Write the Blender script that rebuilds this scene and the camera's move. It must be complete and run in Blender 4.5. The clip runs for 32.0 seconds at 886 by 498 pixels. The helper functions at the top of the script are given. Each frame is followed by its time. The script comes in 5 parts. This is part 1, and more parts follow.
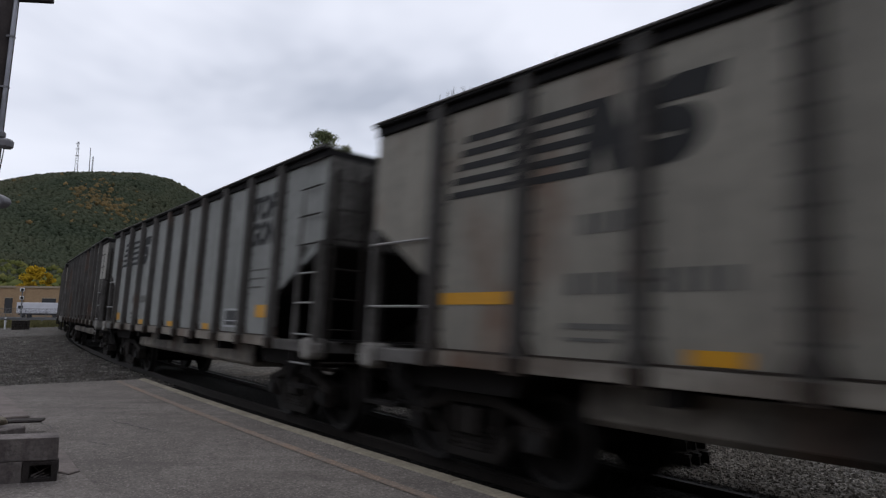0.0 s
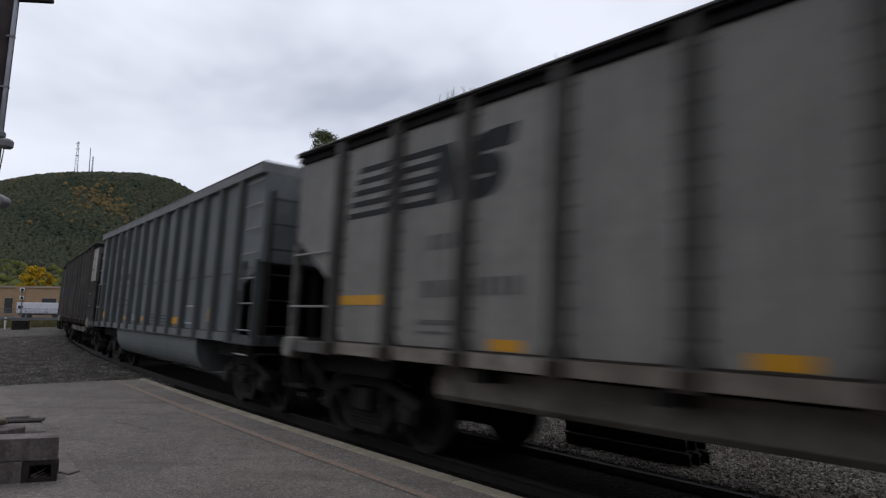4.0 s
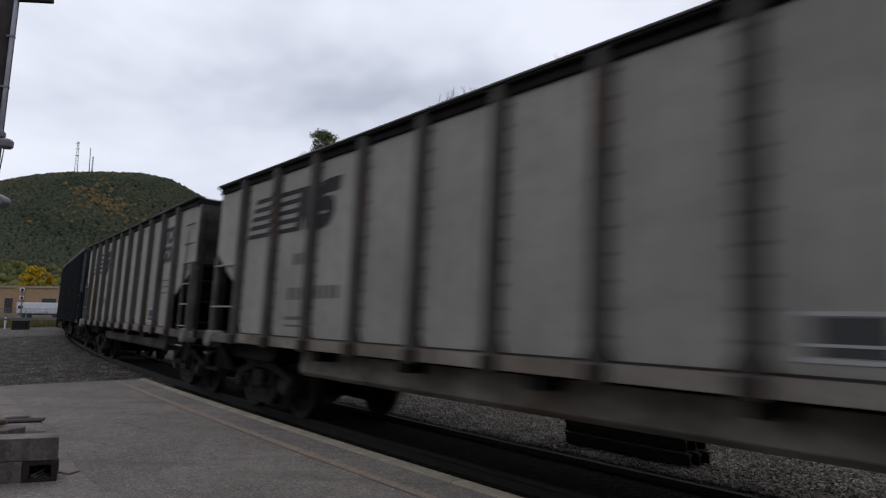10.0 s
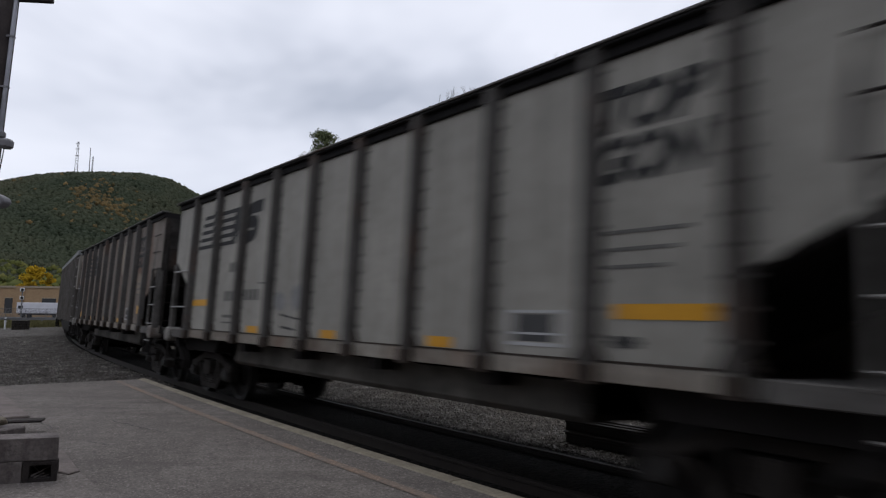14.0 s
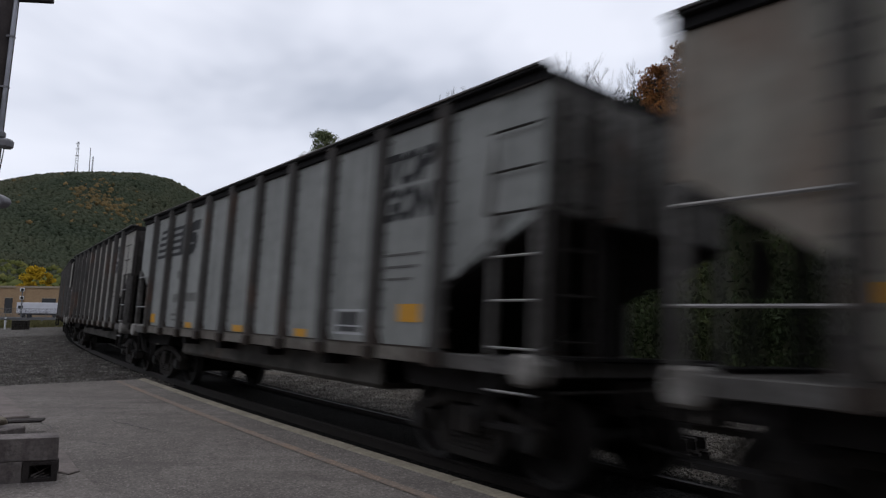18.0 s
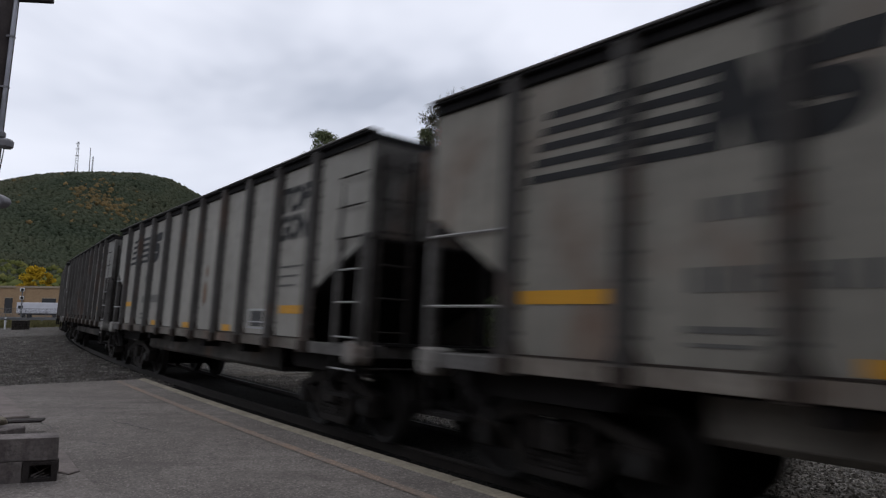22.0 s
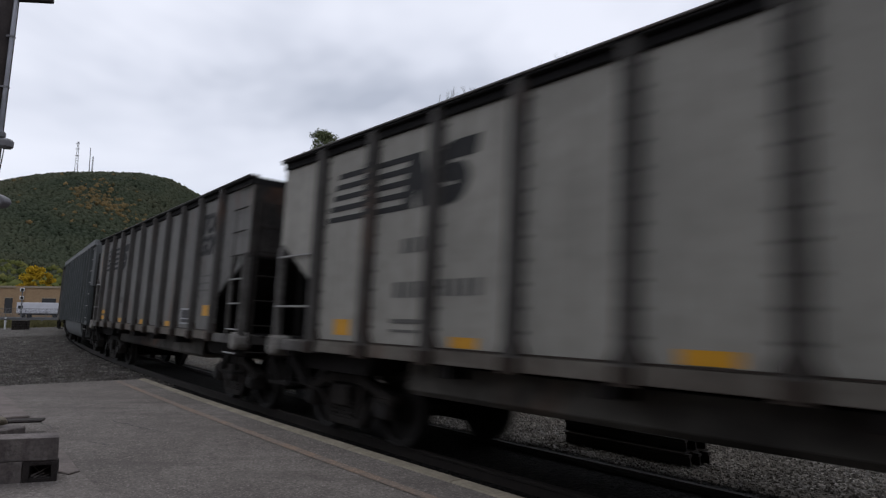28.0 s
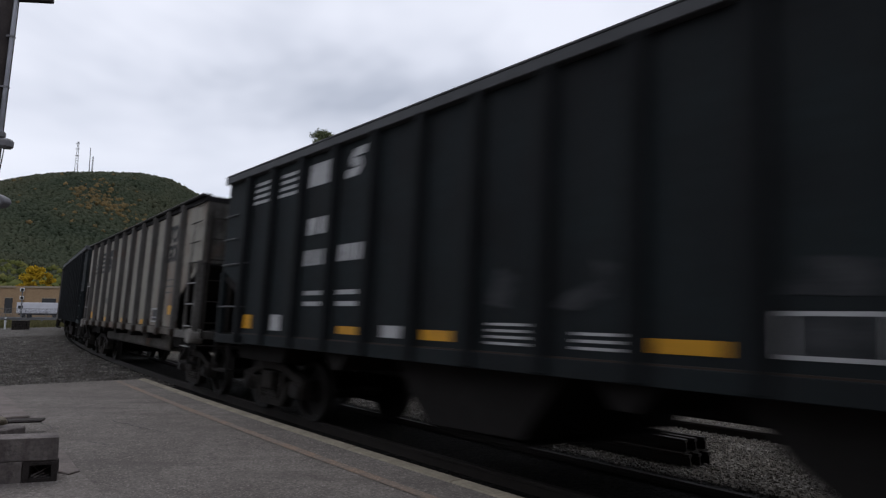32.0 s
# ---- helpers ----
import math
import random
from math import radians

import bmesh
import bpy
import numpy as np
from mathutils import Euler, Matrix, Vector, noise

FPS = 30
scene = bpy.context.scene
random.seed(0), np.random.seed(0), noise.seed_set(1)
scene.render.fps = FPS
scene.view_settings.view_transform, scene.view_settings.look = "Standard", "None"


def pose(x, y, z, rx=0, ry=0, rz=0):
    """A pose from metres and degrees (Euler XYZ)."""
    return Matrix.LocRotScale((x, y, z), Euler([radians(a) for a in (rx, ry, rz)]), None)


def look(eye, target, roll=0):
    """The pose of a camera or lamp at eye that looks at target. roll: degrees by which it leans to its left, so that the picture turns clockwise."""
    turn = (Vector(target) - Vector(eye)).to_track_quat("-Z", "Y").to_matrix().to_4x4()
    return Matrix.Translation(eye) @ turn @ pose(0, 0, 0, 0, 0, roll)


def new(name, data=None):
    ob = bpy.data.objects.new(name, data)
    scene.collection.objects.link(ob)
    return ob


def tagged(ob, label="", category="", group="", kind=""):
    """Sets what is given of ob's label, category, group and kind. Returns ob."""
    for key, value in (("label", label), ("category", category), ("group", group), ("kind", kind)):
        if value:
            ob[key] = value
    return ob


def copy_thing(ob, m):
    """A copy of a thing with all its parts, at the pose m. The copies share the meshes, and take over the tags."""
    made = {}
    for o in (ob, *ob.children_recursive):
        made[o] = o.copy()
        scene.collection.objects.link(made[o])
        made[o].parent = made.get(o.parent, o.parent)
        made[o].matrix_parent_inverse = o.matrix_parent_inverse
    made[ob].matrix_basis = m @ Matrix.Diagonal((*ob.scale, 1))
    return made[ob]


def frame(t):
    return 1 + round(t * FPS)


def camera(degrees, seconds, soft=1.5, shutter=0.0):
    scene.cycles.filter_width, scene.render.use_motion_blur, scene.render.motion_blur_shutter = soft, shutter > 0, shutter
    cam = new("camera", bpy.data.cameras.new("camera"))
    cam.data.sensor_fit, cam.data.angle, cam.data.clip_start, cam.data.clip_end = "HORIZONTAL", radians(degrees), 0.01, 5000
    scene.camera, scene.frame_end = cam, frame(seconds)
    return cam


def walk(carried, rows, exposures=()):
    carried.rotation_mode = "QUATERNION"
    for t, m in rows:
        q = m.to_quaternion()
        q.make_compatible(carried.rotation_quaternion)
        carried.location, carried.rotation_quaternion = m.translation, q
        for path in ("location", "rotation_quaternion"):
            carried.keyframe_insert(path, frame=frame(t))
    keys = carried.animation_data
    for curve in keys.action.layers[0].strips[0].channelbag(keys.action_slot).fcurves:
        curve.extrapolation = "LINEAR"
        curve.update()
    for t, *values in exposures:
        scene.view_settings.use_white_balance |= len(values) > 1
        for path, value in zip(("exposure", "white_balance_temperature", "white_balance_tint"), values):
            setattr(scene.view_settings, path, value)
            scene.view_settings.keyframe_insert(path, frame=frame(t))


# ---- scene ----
# ---------------------------------------------------------------- camera
EYE = (0.0, 0.0, 1.7)
TILT = radians(5.542)
VIEW = look(EYE, (0.0, math.cos(TILT), 1.7 + math.sin(TILT)), 0.596)
cam = camera(68.16, 32.0, soft=1.25, shutter=0.5)
walk(cam, [(0.0, VIEW), (32.0, VIEW)])

# ---------------------------------------------------------------- track plan
CENTRE = (203.111, 174.194)     # centre of the curve
ARC = 262.346                   # radius on which distances along the track are counted
RADIUS = 261.69                 # radius of the track's centre line
HEAD = radians(51.812)          # heading where the distance is zero
CANT = 2.95                     # superelevation in degrees
SPEED = 14.4
PITCH = 15.0                    # coupled length of a car


def heading(s):
    return HEAD - max(-110.0, min(30.0, s)) / ARC


def on_track(s, off=0.0, z=0.0):
    """Place at distance s along the track, off metres to the platform side."""
    th = heading(s)
    rest = s - max(-110.0, min(30.0, s))
    r = RADIUS + off
    return Vector((CENTRE[0] - r * math.sin(th) + rest * math.cos(th),
                   CENTRE[1] - r * math.cos(th) - rest * math.sin(th), z))


# ---------------------------------------------------------------- light
world = bpy.data.worlds.new("overcast_sky")
scene.world = world
world.use_nodes = True
wn, wl = world.node_tree.nodes, world.node_tree.links
wn.clear()
w_out = wn.new("ShaderNodeOutputWorld")
w_bg = wn.new("ShaderNodeBackground")
w_bg.inputs["Strength"].default_value = 1.0
w_sky = wn.new("ShaderNodeTexSky")
w_sky.sky_type, w_sky.sun_disc = "NISHITA", False
w_sky.sun_elevation, w_sky.sun_rotation = radians(48), radians(200)
w_dim = wn.new("ShaderNodeMix")
w_dim.data_type, w_dim.blend_type = "RGBA", "MULTIPLY"
w_dim.inputs["Factor"].default_value = 1.0
w_dim.inputs["B"].default_value = (0.10, 0.10, 0.10, 1)
w_co = wn.new("ShaderNodeTexCoord")
w_map = wn.new("ShaderNodeMapping")
w_map.inputs["Scale"].default_value = (1.0, 1.0, 2.6)
w_map.inputs["Location"].default_value = (-0.485, 1.568, 2.427)
w_map.inputs["Rotation"].default_value = (0.0, 0.0, radians(323.41))
w_big = wn.new("ShaderNodeTexNoise")
w_big.inputs["Scale"].default_value, w_big.inputs["Detail"].default_value = 1.5, 4.0
w_big.inputs["Roughness"].default_value, w_big.inputs["Distortion"].default_value = 0.56, 0.3
w_ramp = wn.new("ShaderNodeValToRGB")
w_ramp.color_ramp.elements[0].position, w_ramp.color_ramp.elements[0].color = 0.34, (0.50, 0.54, 0.645, 1)
w_ramp.color_ramp.elements[1].position, w_ramp.color_ramp.elements[1].color = 0.60, (0.905, 0.935, 1.05, 1)
w_mid = w_ramp.color_ramp.elements.new(0.49)
w_mid.color = (0.765, 0.80, 0.915, 1)
w_mix = wn.new("ShaderNodeMix")
w_mix.data_type = "RGBA"
w_mix.inputs["Factor"].default_value = 0.92
wl.new(w_co.outputs["Generated"], w_map.inputs["Vector"])
wl.new(w_map.outputs["Vector"], w_big.inputs["Vector"])
# low cloud lies in level sheets
w_sep = wn.new("ShaderNodeSeparateXYZ")
w_wob = wn.new("ShaderNodeMath")
w_wob.operation = "MULTIPLY_ADD"
w_wob.inputs[1].default_value = 0.16
w_lay = wn.new("ShaderNodeValToRGB")
w_lay.color_ramp.interpolation = "B_SPLINE"
w_lay.color_ramp.elements[0].position, w_lay.color_ramp.elements[0].color = 0.16, (0.62, 0.62, 0.62, 1)
w_lay.color_ramp.elements[1].position, w_lay.color_ramp.elements[1].color = 0.62, (0.66, 0.66, 0.66, 1)
for at_z, tone in ((0.22, 0.68), (0.29, 0.58), (0.335, 0.18), (0.385, 0.24), (0.45, 0.66)):
    w_lay.color_ramp.elements.new(at_z).color = (tone, tone, tone, 1)
w_sum = wn.new("ShaderNodeMath")
w_sum.operation = "MULTIPLY_ADD"
w_sum.inputs[1].default_value = 0.14
w_off = wn.new("ShaderNodeMath")
w_off.operation = "SUBTRACT"
w_off.inputs[1].default_value = 0.076
wl.new(w_co.outputs["Generated"], w_sep.inputs["Vector"])
wl.new(w_big.outputs["Fac"], w_wob.inputs[0])
wl.new(w_sep.outputs["Z"], w_wob.inputs[2])
wl.new(w_wob.outputs[0], w_lay.inputs["Fac"])
wl.new(w_lay.outputs["Color"], w_sum.inputs[0])
wl.new(w_big.outputs["Fac"], w_sum.inputs[2])
wl.new(w_sum.outputs[0], w_off.inputs[0])
wl.new(w_off.outputs[0], w_ramp.inputs["Fac"])
wl.new(w_sky.outputs["Color"], w_dim.inputs["A"])
wl.new(w_dim.outputs["Result"], w_mix.inputs["A"])
wl.new(w_ramp.outputs["Color"], w_mix.inputs["B"])
wl.new(w_mix.outputs["Result"], w_bg.inputs["Color"])
wl.new(w_bg.outputs["Background"], w_out.inputs["Surface"])

sun_data = bpy.data.lights.new("sun", "SUN")
sun_data.energy, sun_data.angle, sun_data.color = 0.5, radians(25), (1.0, 0.96, 0.9)
sun = new("sun", sun_data)
sun.matrix_world = look((-30, 60, 80), (0, 20, 0))

# ---------------------------------------------------------------- materials


def material(name, base, rough=0.8, metal=0.0, dark=None, scale=6.0, amount=0.5, bump=0.0, bump_scale=60.0,
             grain=0.0, smear=0.0, streak=0.0, streak_col=(0.03, 0.022, 0.018), rust=0.0, rust_col=(0.13, 0.055, 0.025), space="Object", spec=0.3):
    """Surface with grain at two scales, and if asked vertical streaks, rust blotches and relief."""
    m = bpy.data.materials.new(name)
    m.use_nodes = True
    n, l = m.node_tree.nodes, m.node_tree.links
    b = n["Principled BSDF"]
    b.inputs["Roughness"].default_value = rough
    b.inputs["Metallic"].default_value = metal
    b.inputs["Specular IOR Level"].default_value = spec
    co = n.new("ShaderNodeTexCoord")
    info = n.new("ShaderNodeObjectInfo")
    vec = co.outputs[space]

    def noise_of(sc, detail, stretch=(1, 1, 1), shift=1.0):
        mp = n.new("ShaderNodeMapping")
        mp.inputs["Scale"].default_value = stretch
        l.new(vec, mp.inputs["Vector"])
        t = n.new("ShaderNodeTexNoise")
        t.noise_dimensions = "4D"
        t.inputs["Scale"].default_value, t.inputs["Detail"].default_value = sc, detail
        mul = n.new("ShaderNodeMath")
        mul.operation = "MULTIPLY"
        mul.inputs[1].default_value = 37.0 * shift
        l.new(info.outputs["Random"], mul.inputs[0])
        l.new(mul.outputs[0], t.inputs["W"])
        l.new(mp.outputs["Vector"], t.inputs["Vector"])
        return t.outputs["Fac"]

    def ramp(fac, lo, hi, gain=1.0):
        r = n.new("ShaderNodeMapRange")
        r.inputs["From Min"].default_value, r.inputs["From Max"].default_value = lo, hi
        r.inputs["To Max"].default_value = gain
        l.new(fac, r.inputs["Value"])
        return r.outputs["Result"]

    def blend(fac, a, c):
        x = n.new("ShaderNodeMix")
        x.data_type = "RGBA"
        l.new(fac, x.inputs["Factor"])
        if isinstance(a, tuple):
            x.inputs["A"].default_value = (*a, 1)
        else:
            l.new(a, x.inputs["A"])
        x.inputs["B"].default_value = (*c, 1)
        return x.outputs["Result"]

    dark = dark or tuple(c * 0.55 for c in base)
    col = blend(ramp(noise_of(scale, 6), 0.35, 0.68, amount), base, dark)
    col = blend(ramp(noise_of(scale * 9, 3), 0.42, 0.72, amount * 0.6), col, tuple(c * 0.75 for c in dark))
    if grain:
        col = blend(ramp(noise_of(34.0, 3), 0.44, 0.64, grain), col, tuple(c * 0.45 for c in dark))
        col = blend(ramp(noise_of(46.0, 3, shift=3.0), 0.56, 0.68, grain), col, tuple(min(1.0, c * 2.0) for c in base))
    if smear:
        col = blend(ramp(noise_of(1.0, 5, (0.45, 2.8, 1), 2.0), 0.52, 0.72, smear), col, tuple(c * 0.8 for c in dark))
    if streak:
        col = blend(ramp(noise_of(1.0, 5, (9, 9, 0.55)), 0.46, 0.72, streak), col, streak_col)
    if rust:
        col = blend(ramp(noise_of(1.1, 6, (1, 1, 0.7), 2.0), 0.60 - 0.12 * rust, 0.74, min(1.0, 0.5 + rust * 0.5)), col, rust_col)
    l.new(col, b.inputs["Base Color"])
    if bump:
        bp = n.new("ShaderNodeBump")
        bp.inputs["Strength"].default_value, bp.inputs["Distance"].default_value = bump, 0.02
        l.new(noise_of(bump_scale, 4), bp.inputs["Height"])
        l.new(bp.outputs["Normal"], b.inputs["Normal"])
    return m


def plain(name, base, rough=0.7, metal=0.0):
    return material(name, base, rough, metal, amount=0.35)


def stones(name, tones, scale, bump=1.0, dist=0.03, stain=None, rough=0.9):
    """Loose stones: cells of several greys with real relief."""
    m = bpy.data.materials.new(name)
    m.use_nodes = True
    n, l = m.node_tree.nodes, m.node_tree.links
    b = n["Principled BSDF"]
    b.inputs["Roughness"].default_value = rough
    b.inputs["Specular IOR Level"].default_value = 0.1
    co = n.new("ShaderNodeTexCoord")
    v = n.new("ShaderNodeTexVoronoi")
    v.inputs["Scale"].default_value = scale
    l.new(co.outputs["Object"], v.inputs["Vector"])
    sep = n.new("ShaderNodeSeparateColor")
    l.new(v.outputs["Color"], sep.inputs["Color"])
    r = n.new("ShaderNodeValToRGB")
    r.color_ramp.elements[0].color = (*tones[0], 1)
    r.color_ramp.elements[1].color = (*tones[-1], 1)
    for i, t in enumerate(tones[1:-1]):
        e = r.color_ramp.elements.new((i + 1) / (len(tones) - 1))
        e.color = (*t, 1)
    l.new(sep.outputs["Red"], r.inputs["Fac"])
    col = r.outputs["Color"]
    if stain:
        nz = n.new("ShaderNodeTexNoise")
        nz.inputs["Scale"].default_value, nz.inputs["Detail"].default_value = 0.45, 5
        l.new(co.outputs["Object"], nz.inputs["Vector"])
        mr = n.new("ShaderNodeMapRange")
        mr.inputs["From Min"].default_value, mr.inputs["From Max"].default_value = 0.45, 0.7
        mr.inputs["To Max"].default_value = 0.7
        l.new(nz.outputs["Fac"], mr.inputs["Value"])
        x = n.new("ShaderNodeMix")
        x.data_type = "RGBA"
        l.new(mr.outputs["Result"], x.inputs["Factor"])
        l.new(col, x.inputs["A"])
        x.inputs["B"].default_value = (*stain, 1)
        col = x.outputs["Result"]
    l.new(col, b.inputs["Base Color"])
    bp = n.new("ShaderNodeBump")
    bp.invert = True
    bp.inputs["Strength"].default_value, bp.inputs["Distance"].default_value = bump, dist
    l.new(v.outputs["Distance"], bp.inputs["Height"])
    l.new(bp.outputs["Normal"], b.inputs["Normal"])
    return m


def leafy(name, tones, scale=0.5, space="Object", rough=0.85, spread=0.45):
    """Foliage: colour differs from clump to clump and from leaf to leaf."""
    m = bpy.data.materials.new(name)
    m.use_nodes = True
    n, l = m.node_tree.nodes, m.node_tree.links
    b = n["Principled BSDF"]
    b.inputs["Roughness"].default_value = rough
    b.inputs["Specular IOR Level"].default_value = 0.06
    geo = n.new("ShaderNodeNewGeometry")
    co = n.new("ShaderNodeTexCoord")
    nz = n.new("ShaderNodeTexNoise")
    nz.inputs["Scale"].default_value, nz.inputs["Detail"].default_value = scale, 5
    l.new(co.outputs[space], nz.inputs["Vector"])
    add = n.new("ShaderNodeMath")
    add.operation = "MULTIPLY_ADD"
    add.inputs[1].default_value = spread
    l.new(geo.outputs["Random Per Island"], add.inputs[0])
    mr = n.new("ShaderNodeMapRange")
    mr.inputs["From Min"].default_value, mr.inputs["From Max"].default_value = 0.3, 0.72
    mr.inputs["To Max"].default_value = 1.05 - spread
    l.new(nz.outputs["Fac"], mr.inputs["Value"])
    l.new(mr.outputs["Result"], add.inputs[2])
    r = n.new("ShaderNodeValToRGB")
    r.color_ramp.elements[0].color = (*tones[0], 1)
    r.color_ramp.elements[1].color = (*tones[-1], 1)
    for i, t in enumerate(tones[1:-1]):
        e = r.color_ramp.elements.new((i + 1) / (len(tones) - 1))
        e.color = (*t, 1)
    l.new(add.outputs[0], r.inputs["Fac"])
    l.new(r.outputs["Color"], b.inputs["Base Color"])
    return m


TRUCK_STEEL = material("rusty_truck_castings", (0.037, 0.032, 0.028), 0.88, 0.0, dark=(0.016, 0.014, 0.013), scale=7, amount=0.8, bump=0.3, spec=0.15)
WHEEL_STEEL = material("worn_wheel_steel", (0.028, 0.025, 0.023), 0.7, 0.0, scale=9, amount=0.7, spec=0.2)
PANEL_DARK = material("dull_dark_panel", (0.07, 0.07, 0.07), 0.8, scale=9, amount=0.6)
BEARING = material("greasy_bearing_cap", (0.035, 0.032, 0.03), 0.75, 0.0, scale=12, amount=0.8)
# one near-black tone for underframe, slope sheets, hopper bays, steps and hoses
VOID = material("near_black_underframe", (0.024, 0.022, 0.021), 0.95, scale=6, amount=0.5, spec=0.05)
# stake paint: grime plus the shade of the stakes' flanks, in one darker tone
RIB_GREY = material("shaded_grimy_stake_paint", (0.09, 0.084, 0.078), 0.8, scale=2.0, amount=0.8, streak=0.75, rust=0.18)
CAP = material("worn_grey_rail_cap", (0.12, 0.115, 0.108), 0.8, scale=2, amount=0.8, rust=0.2)
SEAM = material("rusty_dark_seam", (0.05, 0.037, 0.029), 0.9, scale=3, amount=0.9)
# near-black colour holds the shadow beneath the overhanging top lip
CHORD = material("shadow_dark_top_rail", (0.018, 0.017, 0.017), 0.9, spec=0.1, scale=3.0, amount=0.8)
SILL = material("grimy_grey_sill_paint", (0.20, 0.184, 0.157), 0.8, dark=(0.08, 0.065, 0.052), scale=1.1, amount=1.0, streak=0.35, rust=0.4)
LOGO = material("faded_black_stencil_paint", (0.02, 0.02, 0.021), 0.8, dark=(0.035, 0.035, 0.034), scale=8, amount=0.5)
FAINT = material("worn_grey_stencil_paint", (0.09, 0.087, 0.081), 0.8, dark=(0.14, 0.135, 0.124), scale=14, amount=0.8)
YELLOW = material("yellow_reflective_sheeting", (0.62, 0.30, 0.008), 0.45, dark=(0.42, 0.2, 0.01), scale=4, amount=0.5)
RED = material("faded_red_placard", (0.42, 0.06, 0.05), 0.6, scale=6, amount=0.5)
WHITE_MARK = material("dusty_white_stencil_paint", (0.5, 0.5, 0.5), 0.7, dark=(0.26, 0.26, 0.26), scale=7, amount=0.7)
DIM_MARK = material("sooty_stencil_paint", (0.13, 0.127, 0.13), 0.8, dark=(0.05, 0.05, 0.05), scale=6, amount=0.8)
TUB_MARK = material("worn_dark_stencil_paint", (0.032, 0.034, 0.034), 0.8, dark=(0.07, 0.073, 0.072), scale=7, amount=0.8)
RUNG = material("bare_steel_rungs", (0.30, 0.29, 0.28), 0.55, 0.3, scale=10, amount=0.7)
# darker copies of the tub paints, with the stakes' shade mixed into the colour
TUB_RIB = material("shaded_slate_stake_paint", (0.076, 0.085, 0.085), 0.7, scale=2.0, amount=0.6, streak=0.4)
TAN_RIB = material("shaded_tan_stake_paint", (0.11, 0.10, 0.09), 0.8, scale=2.0, amount=0.7, streak=0.5)
# tubs of the tan cars: much darker than their sides, with streaks
TUB_BLACKISH = material("blackish_streaked_tub", (0.05, 0.047, 0.044), 0.9, dark=(0.015, 0.014, 0.013), scale=1.5, amount=0.9, streak=0.5, spec=0.15)
GIRDER = material("blotched_grey_girder_paint", (0.30, 0.27, 0.226), 0.8, dark=(0.05, 0.042, 0.036), scale=0.9, amount=1.0, streak=0.3, rust=0.25)
SILL_PALE = material("worn_pale_sill_paint", (0.31, 0.285, 0.242), 0.8, dark=(0.14, 0.112, 0.088), scale=1.1, amount=1.0, streak=0.3, rust=0.3)
GIRDER_SOOT = material("soot_blackened_girder_paint", (0.135, 0.125, 0.11), 0.85, dark=(0.022, 0.02, 0.018), scale=0.8, amount=1.0, streak=0.3, rust=0.15, spec=0.15)
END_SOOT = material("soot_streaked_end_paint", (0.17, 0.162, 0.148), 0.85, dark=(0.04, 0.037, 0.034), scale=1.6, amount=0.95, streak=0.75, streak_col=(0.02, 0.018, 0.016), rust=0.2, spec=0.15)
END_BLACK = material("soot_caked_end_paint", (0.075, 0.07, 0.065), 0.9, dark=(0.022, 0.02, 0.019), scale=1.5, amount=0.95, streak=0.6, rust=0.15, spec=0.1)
PALE_CAST = material("scuffed_pale_casting", (0.30, 0.285, 0.26), 0.8, dark=(0.10, 0.09, 0.08), scale=5, amount=0.9, rust=0.15)
TUB_CHORD = material("dusty_grey_tub_rail", (0.19, 0.195, 0.195), 0.75, scale=3, amount=0.6)
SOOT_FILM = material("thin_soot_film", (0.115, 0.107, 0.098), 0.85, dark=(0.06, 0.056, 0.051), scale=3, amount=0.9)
CHALK = material("thin_chalk_film", (0.062, 0.064, 0.067), 0.85, dark=(0.017, 0.019, 0.021), scale=5, amount=0.9, spec=0.1)
END_POST = material("grimy_post_paint", (0.155, 0.147, 0.138), 0.85, dark=(0.06, 0.055, 0.05), scale=2, amount=0.9, spec=0.15)
BLACK_CAR = material("sooty_black_car_paint", (0.0165, 0.0225, 0.0245), 0.75, dark=(0.012, 0.0125, 0.0135), scale=1.4, amount=0.8, streak=0.35,
                     streak_col=(0.026, 0.024, 0.023), spec=0.12)
BLACK_RIB = material("black_stake_paint", (0.0115, 0.013, 0.0145), 0.75, scale=2, amount=0.6, spec=0.12)
BLACK_CHORD = material("dusty_dark_grey_top_rail", (0.07, 0.072, 0.076), 0.7, scale=3, amount=0.6)


def paints(name, base, streak=0.35, rust=0.0, dark=0.72):
    base = tuple(c * 0.9 for c in base)
    return material(name, base, 0.72, 0.0, dark=tuple(c * dark for c in base), scale=0.7, amount=0.75, streak=streak,
                    streak_col=tuple(c * 0.35 for c in base), rust=rust)


PAINT = {
    "pale": paints("pale_grey_car_paint", (0.368, 0.35, 0.308)),
    "cream": paints("chalky_cream_grey_car_paint", (0.44, 0.418, 0.362), 0.35, 0.1),
    "grey": paints("mid_grey_car_paint", (0.278, 0.268, 0.242), 0.45),
    "blue": paints("blue_grey_car_paint", (0.315, 0.32, 0.30), 0.4),
    "beige": paints("dusty_beige_car_paint", (0.36, 0.33, 0.27), 0.45, 0.2),
    "rusty": paints("rust_streaked_beige_car_paint", (0.21, 0.175, 0.145), 0.6, 0.8),
    "spotted": paints("rust_spotted_grey_car_paint", (0.31, 0.288, 0.242), 0.4, 0.5),
    "dusk": paints("dark_slate_tub_paint", (0.13, 0.136, 0.134), 0.25),
    "dull": paints("sooty_dull_grey_car_paint", (0.20, 0.193, 0.178), 0.55, 0.3),
    "slate": paints("slate_blue_grey_tub_paint", (0.172, 0.19, 0.187), 0.2),
    "tan": paints("dusty_tan_tub_paint", (0.235, 0.21, 0.178), 0.45, 0.1),
